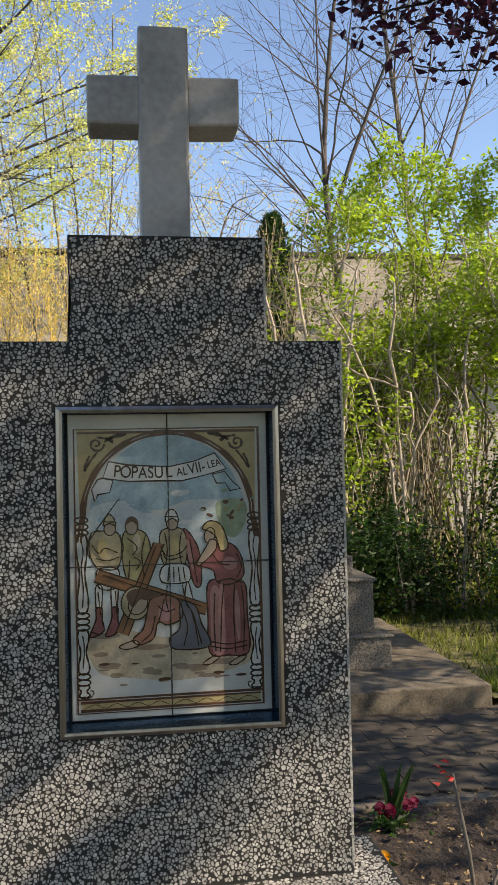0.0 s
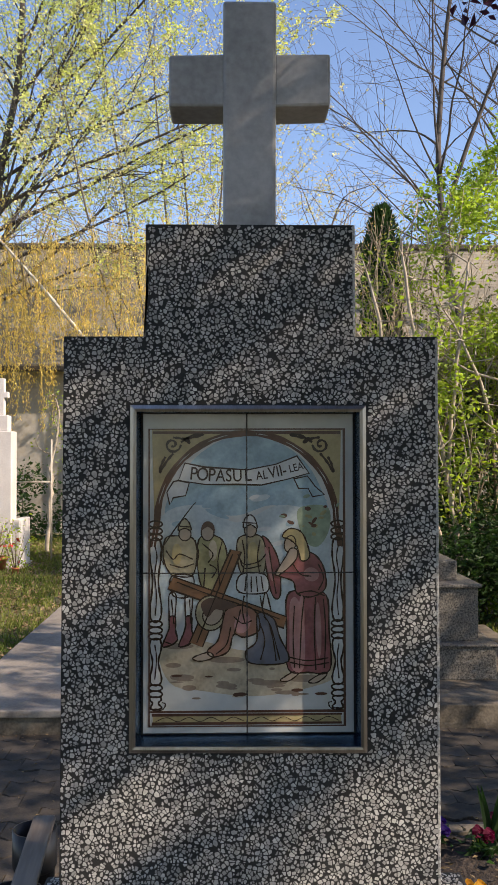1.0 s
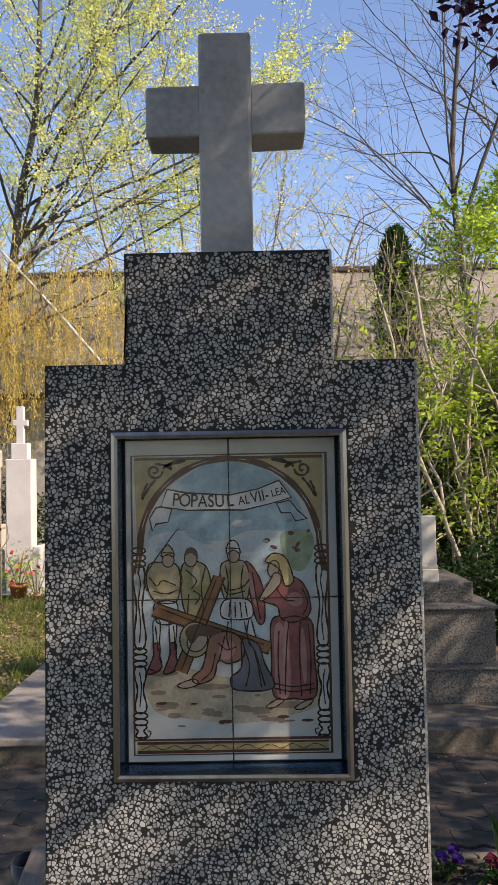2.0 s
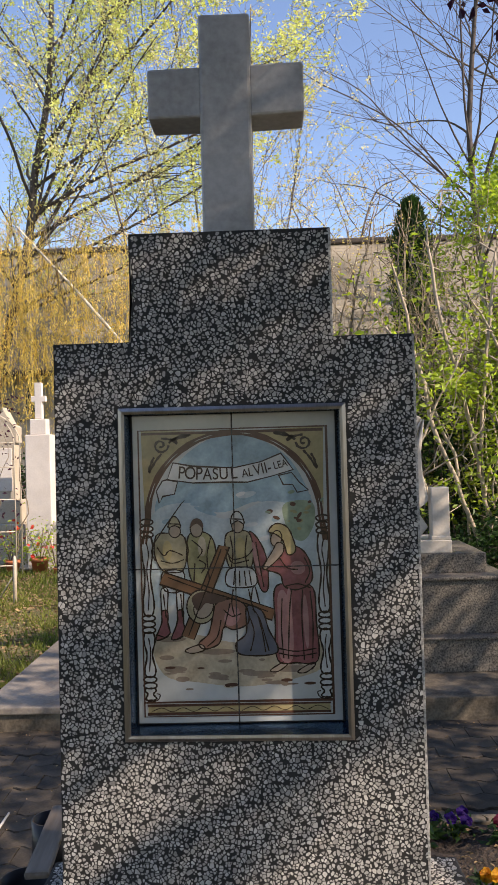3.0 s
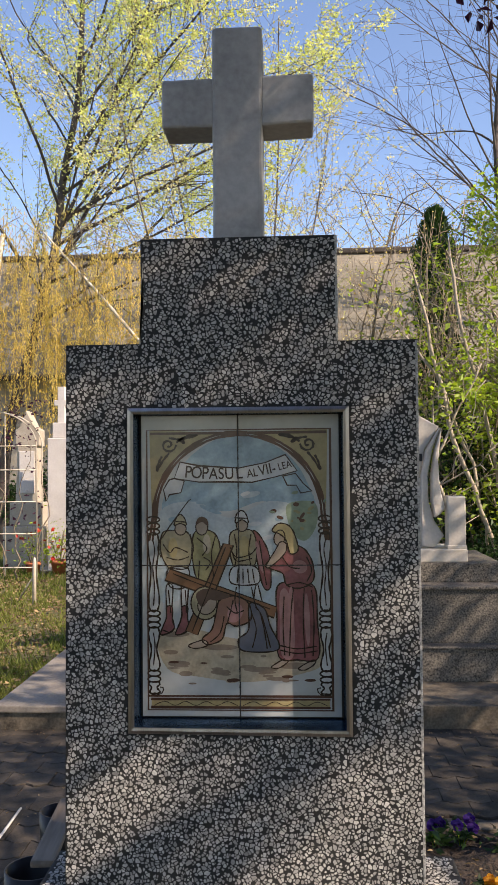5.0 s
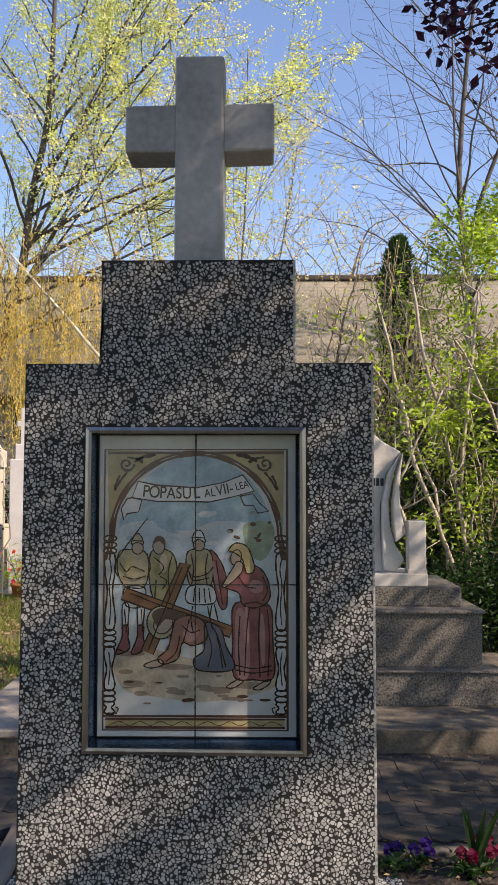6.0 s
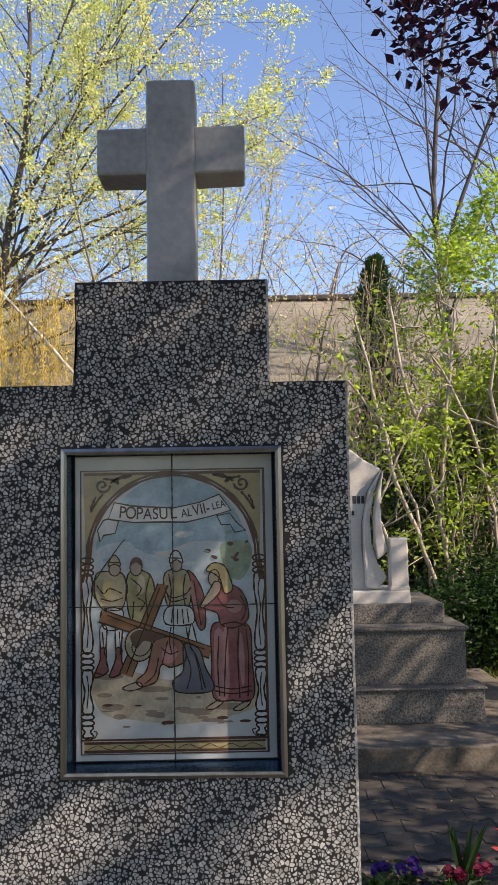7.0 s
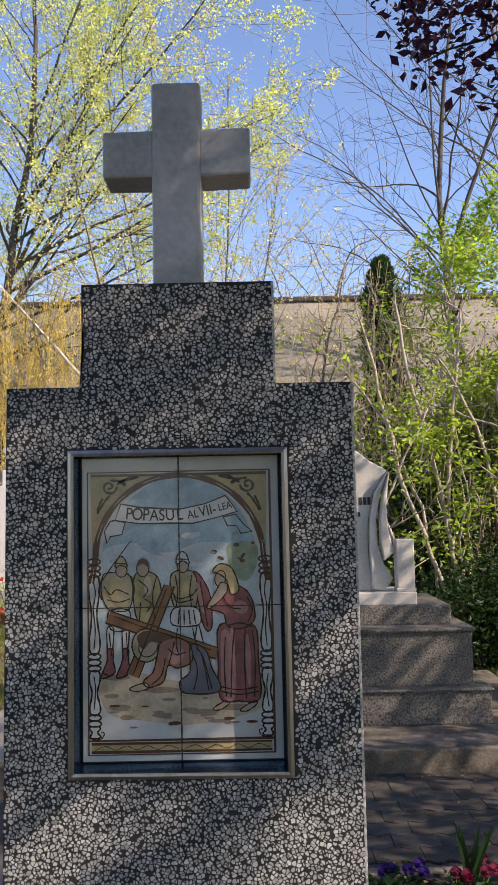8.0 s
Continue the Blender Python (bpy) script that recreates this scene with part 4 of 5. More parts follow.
# ---- farm building with a long roof ----
house = thing("long_building", "long low building with a weathered grey-brown roof", "building")
EY, EZ, RY, RZ = 15.0, 3.30, 19.0, 6.58
part("wall", box(-16, 11, EY + 0.35, EY + 0.65, -0.05, EZ + 0.05), M_PLASTER, house, "stained grey plaster wall")
bm = prism([(EY, EZ - 0.05), (RY, RZ - 0.06), (2 * RY - EY, EZ - 0.05), (2 * RY - EY, EZ + 0.06), (RY, RZ + 0.06), (EY, EZ + 0.06)], 0, 27)
for v in bm.verts:
    v.co = Vector((-16 + v.co.y, v.co.x, v.co.z))
bmesh.ops.recalc_face_normals(bm, faces=bm.faces[:])
roof = part("roof", bm, M_ROOF, house, "weathered roofing in long courses")
for k in range(1, 34):
    f = k / 34
    y, z = EY + (RY - EY) * f, EZ + 0.06 + (RZ - EZ) * f
    part("roof_course", box(-16, 11, y - 0.02, y + 0.06, z - 0.03, z - 0.0125), M_ROOF, roof)
part("ridge_cap", box(-16, 11, RY - 0.16, RY + 0.16, RZ + 0.0, RZ + 0.13), M_DARKBARK, house, "dark ridge cap", bevel=0.03)
part("gutter", box(-16, 11, EY - 0.09, EY - 0.004, EZ - 0.08, EZ + 0.03), M_DARKBARK, house, "dark eaves gutter", bevel=0.02)
for wx in (-9.0, -4.72, 0.5):
    w = part("window", box(wx - 0.24, wx + 0.24, EY + 0.29, EY + 0.345, 2.42, 3.12), M_PLASTER, house, "small plastered window surround")
    part("pane", box(wx - 0.16, wx + 0.16, EY + 0.275, EY + 0.289, 2.5, 3.08), M_DARKGLASS, w, "dark window pane")
    for k in range(4):
        part("window_bar", box(wx - 0.12 + 0.08 * k - 0.008, wx - 0.12 + 0.08 * k + 0.008, EY + 0.255, EY + 0.272, 2.5, 3.08), M_PLASTER, w)

# ---- graves and arch on the lawn ----
stele = thing("white_stele", "tall whitewashed stone grave stele with a small cross", "gravestone", (-3.07, 9.7, 0.05))
part("shaft", box(-0.17, 0.17, -0.12, 0.16, 0, 1.84), M_WHITESTONE, stele, bevel=0.012)
part("neck", box(-0.11, 0.11, -0.08, 0.11, 1.84, 2.05), M_WHITESTONE, stele, bevel=0.01)
part("top_cross", prism([(-0.05, 2.05), (0.05, 2.05), (0.05, 2.28), (0.1, 2.28), (0.1, 2.36), (0.05, 2.36), (0.05, 2.54), (-0.05, 2.54), (-0.05, 2.36), (-0.1, 2.36), (-0.1, 2.28), (-0.05, 2.28)], -0.04, 0.05), M_WHITESTONE, stele, "small stone cross", bevel=0.008)
part("side_block", box(0.17, 0.27, -0.1, 0.5, 0, 0.68), M_WHITESTONE, stele, "low whitewashed side wall", bevel=0.01)
part("foot", box(-0.4, 0.29, -0.2, 0.6, -0.04, 0.07), M_BEIGESTONE, stele, "stone foot", bevel=0.01)
old = thing("old_gravestone", "weathered beige stone gravestone with a pointed top", "gravestone", (-3.72, 10.3, 0.05))
part("pillar", prism([(-0.16, 0.95), (0.17, 0.95), (0.15, 1.75), (0.19, 1.75), (0.19, 1.98), (0.12, 2.02), (0.0, 2.26), (-0.1, 2.02), (-0.16, 1.98), (-0.16, 1.75), (-0.13, 1.75)], -0.12, 0.14), M_BEIGESTONE, old, bevel=0.012)
part("inset", box(-0.1, 0.12, -0.135, -0.121, 1.08, 1.68), M_WHITESTONE, old, "paler inscription panel", bevel=0.006)
part("mid_block", box(-0.22, 0.24, -0.2, 0.2, 0.62, 0.95), M_BEIGESTONE, old, bevel=0.015)
part("base", box(-0.3, 0.32, -0.26, 0.3, -0.02, 0.62), M_BEIGESTONE, old, bevel=0.02)

arch_frame = thing("trellis_arch", "cream metal trellis arch with climbing rose canes", "trellis", (-3.74, 8.9, 0.05))
side = 0.60
for y in (-0.12, 0.12):
    pts = [((side * math.cos(t), y, 1.72 + 0.44 * math.sin(t)), 0.008) for t in [math.pi * k / 16 for k in range(17)]]
    rods("hoop", [[((side, y, -0.1), 0.008)] + pts + [((-side, y, -0.1), 0.008)]], M_PALEMETAL, arch_frame)
for z in (0.2, 0.62, 1.02, 1.42, 1.72):
    rods("rung", [[((-side, -0.12, z), 0.007), ((side, -0.12, z), 0.007)]], M_PALEMETAL, arch_frame)
for x in (-0.2, 0.2):
    rods("upright", [[((x, -0.12, 0.1), 0.006), ((x, -0.12, 2.1), 0.006)]], M_PALEMETAL, arch_frame)
rng = random.Random(31)
for k in range(7):
    x = -0.5 + 0.17 * k
    z, line = 0.0, []
    while z < 1.9:
        line.append(((x, -0.05 + rng.gauss(0, 0.03), z), 0.012 * (1 - z / 2.4)))
        x += rng.gauss(0, 0.045)
        z += 0.14
    rods("rose_cane", [line], M_TWIG, arch_frame, 5)
spots = [(Vector((rng.uniform(-0.65, 0.65), rng.uniform(-0.2, 0.15), rng.choice((rng.uniform(0.2, 1.9), rng.uniform(1.7, 2.3))))), None) for _ in range(420)]
part("rose_foliage", leaves_mesh("rose_foliage", spots, 0.06, M_PLUM, rng), M_STRAW, arch_frame, "sparse reddish young leaves")

stake = thing("wooden_stake", "grey wooden stake standing in the lawn", "stake", (-2.62, 7.0, 0.05))
rods("post", [[((0, 0, -0.1), 0.022), ((0.005, 0, 0.48), 0.020), ((0.005, 0, 0.52), 0.008)]], M_PALEMETAL, stake)
rods("brace", [[((-0.02, 0, 0.30), 0.008), ((-0.2, 0.1, 0.05), 0.007)]], M_PALEMETAL, stake)
chain = thing("grave_fence", "thin metal grave fence with a sagging wire", "fence", (-2.55, 10.4, 0.05))
for x, h in ((0.0, 1.75), (0.55, 0.9), (1.1, 0.9)):
    rods("post", [[((x, 0, -0.1), 0.014), ((x, 0, h), 0.012)]], M_PALEMETAL, chain)
for x0, x1, z in ((0.0, 0.55, 0.75), (0.55, 1.1, 0.75)):
    rods("wire", [[((x0 + (x1 - x0) * k / 8, 0, z - 0.12 * math.sin(math.pi * k / 8)), 0.006) for k in range(9)]], M_DARKBARK, chain)
rods("rail", [[((-0.45, 0, 1.15), 0.008), ((0.0, 0, 1.15), 0.008)]], M_PALEMETAL, chain)


def potted(at, r, h, flower, n, seed):
    t = pot("flower_pot", "orange terracotta pot with a straggly flowering plant", at, r, h, M_TERRACOTTA)
    rng = random.Random(seed)
    lines = []
    for k in range(9):
        a = rng.uniform(0, 6.28)
        lines.append([((0.02 * math.cos(a), 0.02 * math.sin(a), h * 0.8), 0.006), ((0.1 * math.cos(a), 0.1 * math.sin(a), h + 0.2), 0.005), ((0.2 * math.cos(a), 0.2 * math.sin(a), h + rng.uniform(0.3, 0.5)), 0.003)])
    rods("stem_tuft", lines, M_TWIG, t, 5)
    part("foliage", leaves_mesh("foliage", [(Vector((rng.gauss(0, 0.12), rng.gauss(0, 0.12), h + abs(rng.gauss(0.2, 0.15)))), None) for _ in range(160)], 0.05, M_LEAF, rng), M_LEAF, t)
    part("bloom_cluster", leaves_mesh("bloom_cluster", [(Vector((rng.gauss(0, 0.13), rng.gauss(0, 0.13), h + abs(rng.gauss(0.3, 0.12)))), None) for _ in range(n)], 0.06, flower, rng, narrow=0.9), flower, t)["kind"] = "stuff"
    return t


potted((-3.01, 9.35, 0.06), 0.12, 0.22, M_RED, 16, 3)
potted((-3.35, 9.3, 0.06), 0.10, 0.2, M_RED, 10, 5)
potted((-2.75, 9.2, 0.06), 0.05, 0.1, M_RED, 3, 6)


# ---- flowers in the bed ----
def bedding(at, petals, n, seed, label, spread=0.07, height=0.11):
    rng = random.Random(seed)
    t = thing("pansy", label, "flower", at)
    lines, heads = [], []
    for k in range(n):
        a, r = rng.uniform(0, 6.28), spread * math.sqrt(rng.random())
        tip = Vector((r * math.cos(a), r * math.sin(a), height * rng.uniform(0.75, 1.15)))
        lines.append([((tip.x * 0.3, tip.y * 0.3, -0.01), 0.0025), (tuple(tip), 0.002)])
        heads.append(tip)
    rods("stem_tuft", lines, M_LEAF, t, 4)
    part("foliage", leaves_mesh("foliage", [(Vector((rng.gauss(0, spread * 0.6), rng.gauss(0, spread * 0.6), abs(rng.gauss(height * 0.4, 0.02)))), None) for _ in range(60)], 0.045, M_DARKLEAF, rng), M_DARKLEAF, t)
    for tip in heads:
        bm = bmesh.new()
        face_way = Vector((rng.gauss(0, 0.4), -0.8, 0.5)).normalized()
        u = face_way.orthogonal().normalized()
        w = face_way.cross(u)
        for k in range(5):
            a = 1.2566 * k
            c = tip + (u * math.cos(a) + w * math.sin(a)) * 0.011
            ring = []
            for q in range(10):
                b = 0.628 * q
                rr = 0.0135 * (1 + 0.12 * math.sin(3 * b + k))
                ring.append(bm.verts.new(c + (u * math.cos(b) + w * math.sin(b)) * rr + face_way * (0.002 * k + 0.006 * math.sin(2 * b + k))))
            bm.faces.new(ring)
        part("bloom", bm, petals, t)
    return t


bedding((0.63, 1.62, 0.03), M_PURPLE, 2, 1, "purple pansies in dark soil", 0.05, 0.07)
bedding((0.74, 1.66, 0.03), M_PURPLE, 3, 2, "purple pansies in dark soil", 0.05, 0.075)
bedding((0.98, 1.62, 0.03), M_MAGENTA, 6, 3, "crimson pansies in dark soil", 0.08, 0.09)
bedding((0.90, 1.55, 0.03), M_MAGENTA, 3, 7, "crimson pansies in dark soil", 0.05, 0.09)
bedding((0.745, 1.16, 0.03), M_ORANGE, 3, 4, "yellow and orange pansies in dark soil", 0.04, 0.09)
rng = random.Random(71)
tulip = thing("leafy_shoot", "green tulip shoots without flowers", "plant", (0.955, 1.60, 0.03))
for k in range(5):
    a = rng.uniform(0, 6.28)
    bm = bmesh.new()
    rows = []
    lean_x, lean_y = 0.05 * math.cos(a), 0.03 * math.sin(a)
    for q in range(7):
        s = q / 6
        wdt = 0.013 * math.sin(math.pi * (0.15 + 0.85 * s)) + 0.001
        c = Vector((lean_x * (s + s * s), lean_y * s, 0.24 * s * rng.uniform(0.98, 1.02)))
        rows.append([bm.verts.new(c + Vector((-wdt, 0, 0))), bm.verts.new(c + Vector((0, 0.006, 0))), bm.verts.new(c + Vector((wdt, 0, 0)))])
    for p, q in zip(rows, rows[1:]):
        bm.faces.new((p[0], p[1], q[1], q[0]))
        bm.faces.new((p[1], p[2], q[2], q[1]))
    part("blade", bm, M_DARKLEAF, tulip)
rose = thing("rose_bush", "pruned rose canes with a few red young shoots", "plant", (1.0, 0.85, 0.03))
rods("cane", [[((0, 0, -0.03), 0.008), ((-0.01, 0.05, 0.2), 0.007), ((-0.04, 0.1, 0.44), 0.005)]], M_BARK, rose)
rods("cane", [[((0.02, 0, -0.03), 0.008), ((0.06, 0.02, 0.12), 0.007), ((0.12, 0.03, 0.2), 0.004)]], M_BARK, rose)
part("shoots", leaves_mesh("shoots", [(Vector((-0.04 + rng.gauss(0, 0.025), 0.1 + rng.gauss(0, 0.02), 0.44 + rng.gauss(0, 0.025))), None) for _ in range(7)], 0.032, M_RED, rng), M_RED, rose)
rng = random.Random(77)
lit = [(Vector((rng.uniform(0.35, 2.6), rng.uniform(-0.4, 1.75), 0.045 + 0.03 * noise.noise(Vector((rng.random(), 0, 0))))), None) for _ in range(1600)]
tagged(part("leaf_litter", leaves_mesh("leaf_litter", lit, 0.024, M_STRAW, rng, flat=0.15), M_STRAW), "dry leaf crumbs on the soil", "leaf litter", kind="stuff")
lit2 = []
for _ in range(2600):
    x, y = rng.uniform(-2.2, 2.6), rng.choice((rng.gauss(3.1, 0.06), rng.uniform(0.3, 3.1), rng.gauss(1.9, 0.05)))
    if x > 0.3 and y < 1.85:
        continue
    lit2.append((Vector((x, y, 0.008 + 0.004 * rng.random())), None))
tagged(part("path_litter", leaves_mesh("path_litter", lit2[:900], 0.016, M_STRAW, rng, flat=0.1), M_STRAW), "dry crumbs scattered on the paving", "leaf litter", kind="stuff")

# ---- grass ----
def grass(name, x0, x1, y0, y1, n, z, seed, h=0.07, label="tufted spring grass"):
    rng = random.Random(seed)
    V, F = [], []
    while len(F) < n:
        x, y = rng.uniform(x0, x1), y0 + (y1 - y0) * rng.random() ** 1.6
        if noise.noise(Vector((x * 1.6, y * 1.6, 4))) < -0.12 and rng.random() < 0.75:
            continue
        g = h * rng.uniform(0.5, 1.5)
        a, t = rng.uniform(0, 6.28), rng.uniform(0, 6.28)
        wdt = 0.004 + 0.0006 * y
        zz = z + 0.03 * noise.noise(Vector((x * 1.5, y * 1.5, 0)))
        k = len(V)
        V += [(x - wdt * math.cos(a), y - wdt * math.sin(a), zz), (x + wdt * math.cos(a), y + wdt * math.sin(a), zz), (x + 0.6 * g * math.cos(t), y + 0.6 * g * math.sin(t), zz + g)]
        F.append((k, k + 1, k + 2))
    tagged(part(name, mesh_of(name, V, F, M_GRASS), M_GRASS), label, "grass", kind="stuff")


grass("lawn_grass", -6.5, -1.68, 3.4, 14, 42000, 0.07, 5)
grass("side_grass", 2.14, 6.5, 3.3, 5.6, 9000, 0.05, 6)
grass("back_grass", -1.0, 6.5, 5.6, 13, 22000, 0.04, 7)
rng = random.Random(78)
tagged(part("lawn_litter", leaves_mesh("lawn_litter", [(Vector((rng.uniform(-6, -1.7), rng.uniform(3.6, 13), 0.10)), None) for _ in range(15000)], 0.045, M_STRAW, rng, flat=0.2), M_STRAW), "dry leaves and stalks lying in the lawn", "leaf litter", kind="stuff")

# ---- trees and shrubs ----
branching_tree("maple_tree", "large tree with fresh pale yellow-green spring leaves", (-5.1, 13.2, 0.0),
               [((-5.1, 13.2, -0.1), (-4.6, 13.2, 12.4), 0.13), (0.36, (-1.3, 13.0, 5.3), 0.032), (0.42, (-0.4, 13.4, 6.3), 0.038), (0.47, (0.3, 12.8, 7.3), 0.04), (0.52, (0.6, 13.5, 8.3), 0.04), (0.57, (0.4, 13.2, 9.7), 0.038),
                (0.62, (-0.1, 12.9, 10.9), 0.036), (0.68, (-0.9, 13.3, 12.0), 0.034), (0.74, (-2.0, 13.2, 12.9), 0.03), (0.4, (-7.4, 13.0, 9.5), 0.04), (0.44, (-2.1, 12.5, 7.0), 0.03), (0.5, (-1.6, 12.6, 8.6), 0.03), (0.58, (-2.0, 12.6, 10.2), 0.03), (0.47, (-3.0, 13.6, 9.5), 0.028)],
               M_DARKBARK, M_YELLOWLEAF, 0.056, 11, 0.72, 0.055, 12, 3, 0.26, (0.45, 0.95), 0.004, 0.07, (0.85, 0.6, 0.5), lambda p, w: w.z > -0.5 and w.x > -0.55 and p.z > 4.2)





def willow(at, top, n, x0, x1, z0, z1, seed, via=()):
    rng = random.Random(seed)
    t = thing("willow_tree", "willow with hanging yellow catkin shoots", "tree", at)
    o, e = Vector((0, 0, -0.1)), Vector(top) - Vector(at)
    route = [o] + [Vector(q) - Vector(at) for q in via] + [e]
    rods("trunk", [[(tuple(q), 0.042 * (1 - 0.12 * k)) for k, q in enumerate(route)]], M_BIRCHBARK, t)
    lines, spots, limbs = [], [], []
    for _ in range(n):
        p = Vector((rng.uniform(x0, x1), rng.gauss(0, 0.5), rng.uniform(z0, z1)))
        L = rng.uniform(0.5, 1.9)
        drift = Vector((rng.gauss(0, 0.18), rng.gauss(0, 0.1), 0))
        s = e.lerp(p, 0.35) + Vector((0, 0, 0.3))
        if rng.random() < 0.09:
            limbs.append([(e.lerp(o, rng.uniform(0, 0.35)), 0.007), (s, 0.005), (p, 0.003)])
        line = []
        for k in range(7):
            q = p + drift * (k / 6) + Vector((rng.gauss(0, 0.015), rng.gauss(0, 0.015), 0.12 * math.sin(k) - L * k / 6))
            line.append((q, 0.0022))
        lines.append(line)
        for _k in range(int(40 * L)):
            i = rng.randrange(1, 7)
            q = line[i][0].lerp(line[i - 1][0], rng.random())
            spots.append((q + Vector((rng.gauss(0, 0.03), rng.gauss(0, 0.03), 0)), Vector((0, 0, -1.0))))
    rods("limb", limbs, M_PALEBARK, t, 5)
    V, F = tubes(lines, 3)
    part("shoot_curtain", mesh_of("shoot_curtain", V, F, M_WILLOW), M_WILLOW, t)["kind"] = "stuff"
    part("crown", leaves_mesh("crown", spots, 0.055, M_WILLOW, rng, narrow=0.3), M_WILLOW, t)


willow((-0.9, 12.3, 0.0), (-4.1, 12.3, 5.45), 320, -4.6, 0.2, 3.4, 5.6, 21, ((-1.45, 12.3, 2.2), (-2.4, 12.3, 3.47), (-3.0, 12.3, 4.2), (-3.52, 12.3, 4.79)))
willow((-5.6, 12.9, 0.0), (-5.0, 12.9, 5.6), 300, -2.0, 2.6, 3.6, 6.0, 22)
branching_tree("slender_birch", "slender many-stemmed tree with cream young leaf clumps", (-0.95, 14.0, 0.0),
               [((-0.95 + 0.09 * k, 14.0, -0.1), (-0.95 + x, 14.0 + 0.15 * k - 0.4, h), 0.032) for k, (x, h) in enumerate(((-1.9, 8.6), (-0.9, 9.8), (-0.2, 10.4), (0.5, 10.2), (1.2, 9.4), (1.9, 8.2)))],
               M_BARK, M_CREAMLEAF, 0.055, 10, 0.6, 0.05, 33, 2, 0.3, (0.35, 0.75), 0.02, 0.045, (0.6, 0.45), lambda p, w: p.z > 2.6 and w.z > -0.1)
branching_tree("bare_tree", "bare tree with dark spreading branches", (4.55, 14.0, 0.0),
               [((4.55, 14.0, -0.1), (3.65, 14.0, 11.6), 0.10), (0.5, (5.8, 14.2, 10.8), 0.05), (0.62, (3.4, 13.7, 11.8), 0.024), (0.46, (2.2, 13.8, 6.9), 0.02), (0.53, (1.9, 14.3, 8.0), 0.022), (0.6, (2.3, 14.0, 9.6), 0.02)],
               M_DARKBARK, None, seed=41, deep=3, seg=0.3, spread=(0.55, 1.1), rise=0.008, wob=0.065, every=(0.8, 0.62, 0.42), keep=lambda p, w: p.z > 4.8 and w.z > -0.1, twig=0.003)
branching_tree("bare_tree", "bare tree with fine twigs", (6.3, 15.2, 0.0),
               [((6.3, 15.2, -0.1), (6.0, 15.2, 13.6), 0.10), (0.4, (7.8, 15.2, 11.5), 0.05), (0.45, (5.0, 15.0, 11.4), 0.035)],
               M_BARK, None, seed=43, deep=3, seg=0.32, spread=(0.5, 0.9), rise=0.015, wob=0.06, every=(0.7, 0.58, 0.4), keep=lambda p, w: p.z > 4.8 and w.z > -0.1, twig=0.003)
tree("far_tree", "distant tree with pale yellow young twigs behind the roof", (2.2, 23.0, 0.0), (2.4, 23.0, 8.0), (4.6, 1.5, 2.2), 2600, M_BARK, M_WILLOW, 0.06, 3, 45, step=0.22, kill=0.24, tip=0.005, leaf_below=0.012, gaps=0.15)


def shrub(at, h, r, goals, per, seed, leaf, bark, size=0.06, name="elder_shrub", label="tall tangled shrub with pale stems and fresh green leaves", low=0.34, n=6, step=0.13, tip=0.0045, puff=0.10, gaps=0.42):
    rng = random.Random(seed)
    stems = []
    for k in range(n):
        a = rng.uniform(0, 6.28)
        foot = Vector(at) + Vector((math.cos(a), math.sin(a), 0)) * 0.18 * rng.random()
        top = foot + Vector((math.cos(a) * r * 0.55, math.sin(a) * r * 0.45, h * rng.uniform(0.35, 0.6)))
        m = max(3, int((top - foot).length / step))
        bow = Vector((rng.gauss(0, 0.07), rng.gauss(0, 0.05), 0))
        stems.append([foot.lerp(top, q / m) + bow * math.sin(3.14 * q / m) + Vector((rng.gauss(0, 0.012), rng.gauss(0, 0.012), -0.08 * (q == 0))) for q in range(m + 1)])
    tree(name, label, at, (at[0], at[1], h * (0.5 + low / 2)), (r, r * 0.85, h * (0.5 - low / 2)), goals, bark, leaf, size, per, seed + 500, step=step, kill=step * 1.25, reach=1.2, stems=stems, tip=tip, power=2.4, puff=puff * (0.72 if leaf is M_LEAF else 1), gaps=gaps, leaf_below=tip * 2.2, category="shrub", most=0.03, clump=3 if leaf is M_LEAF else 1)


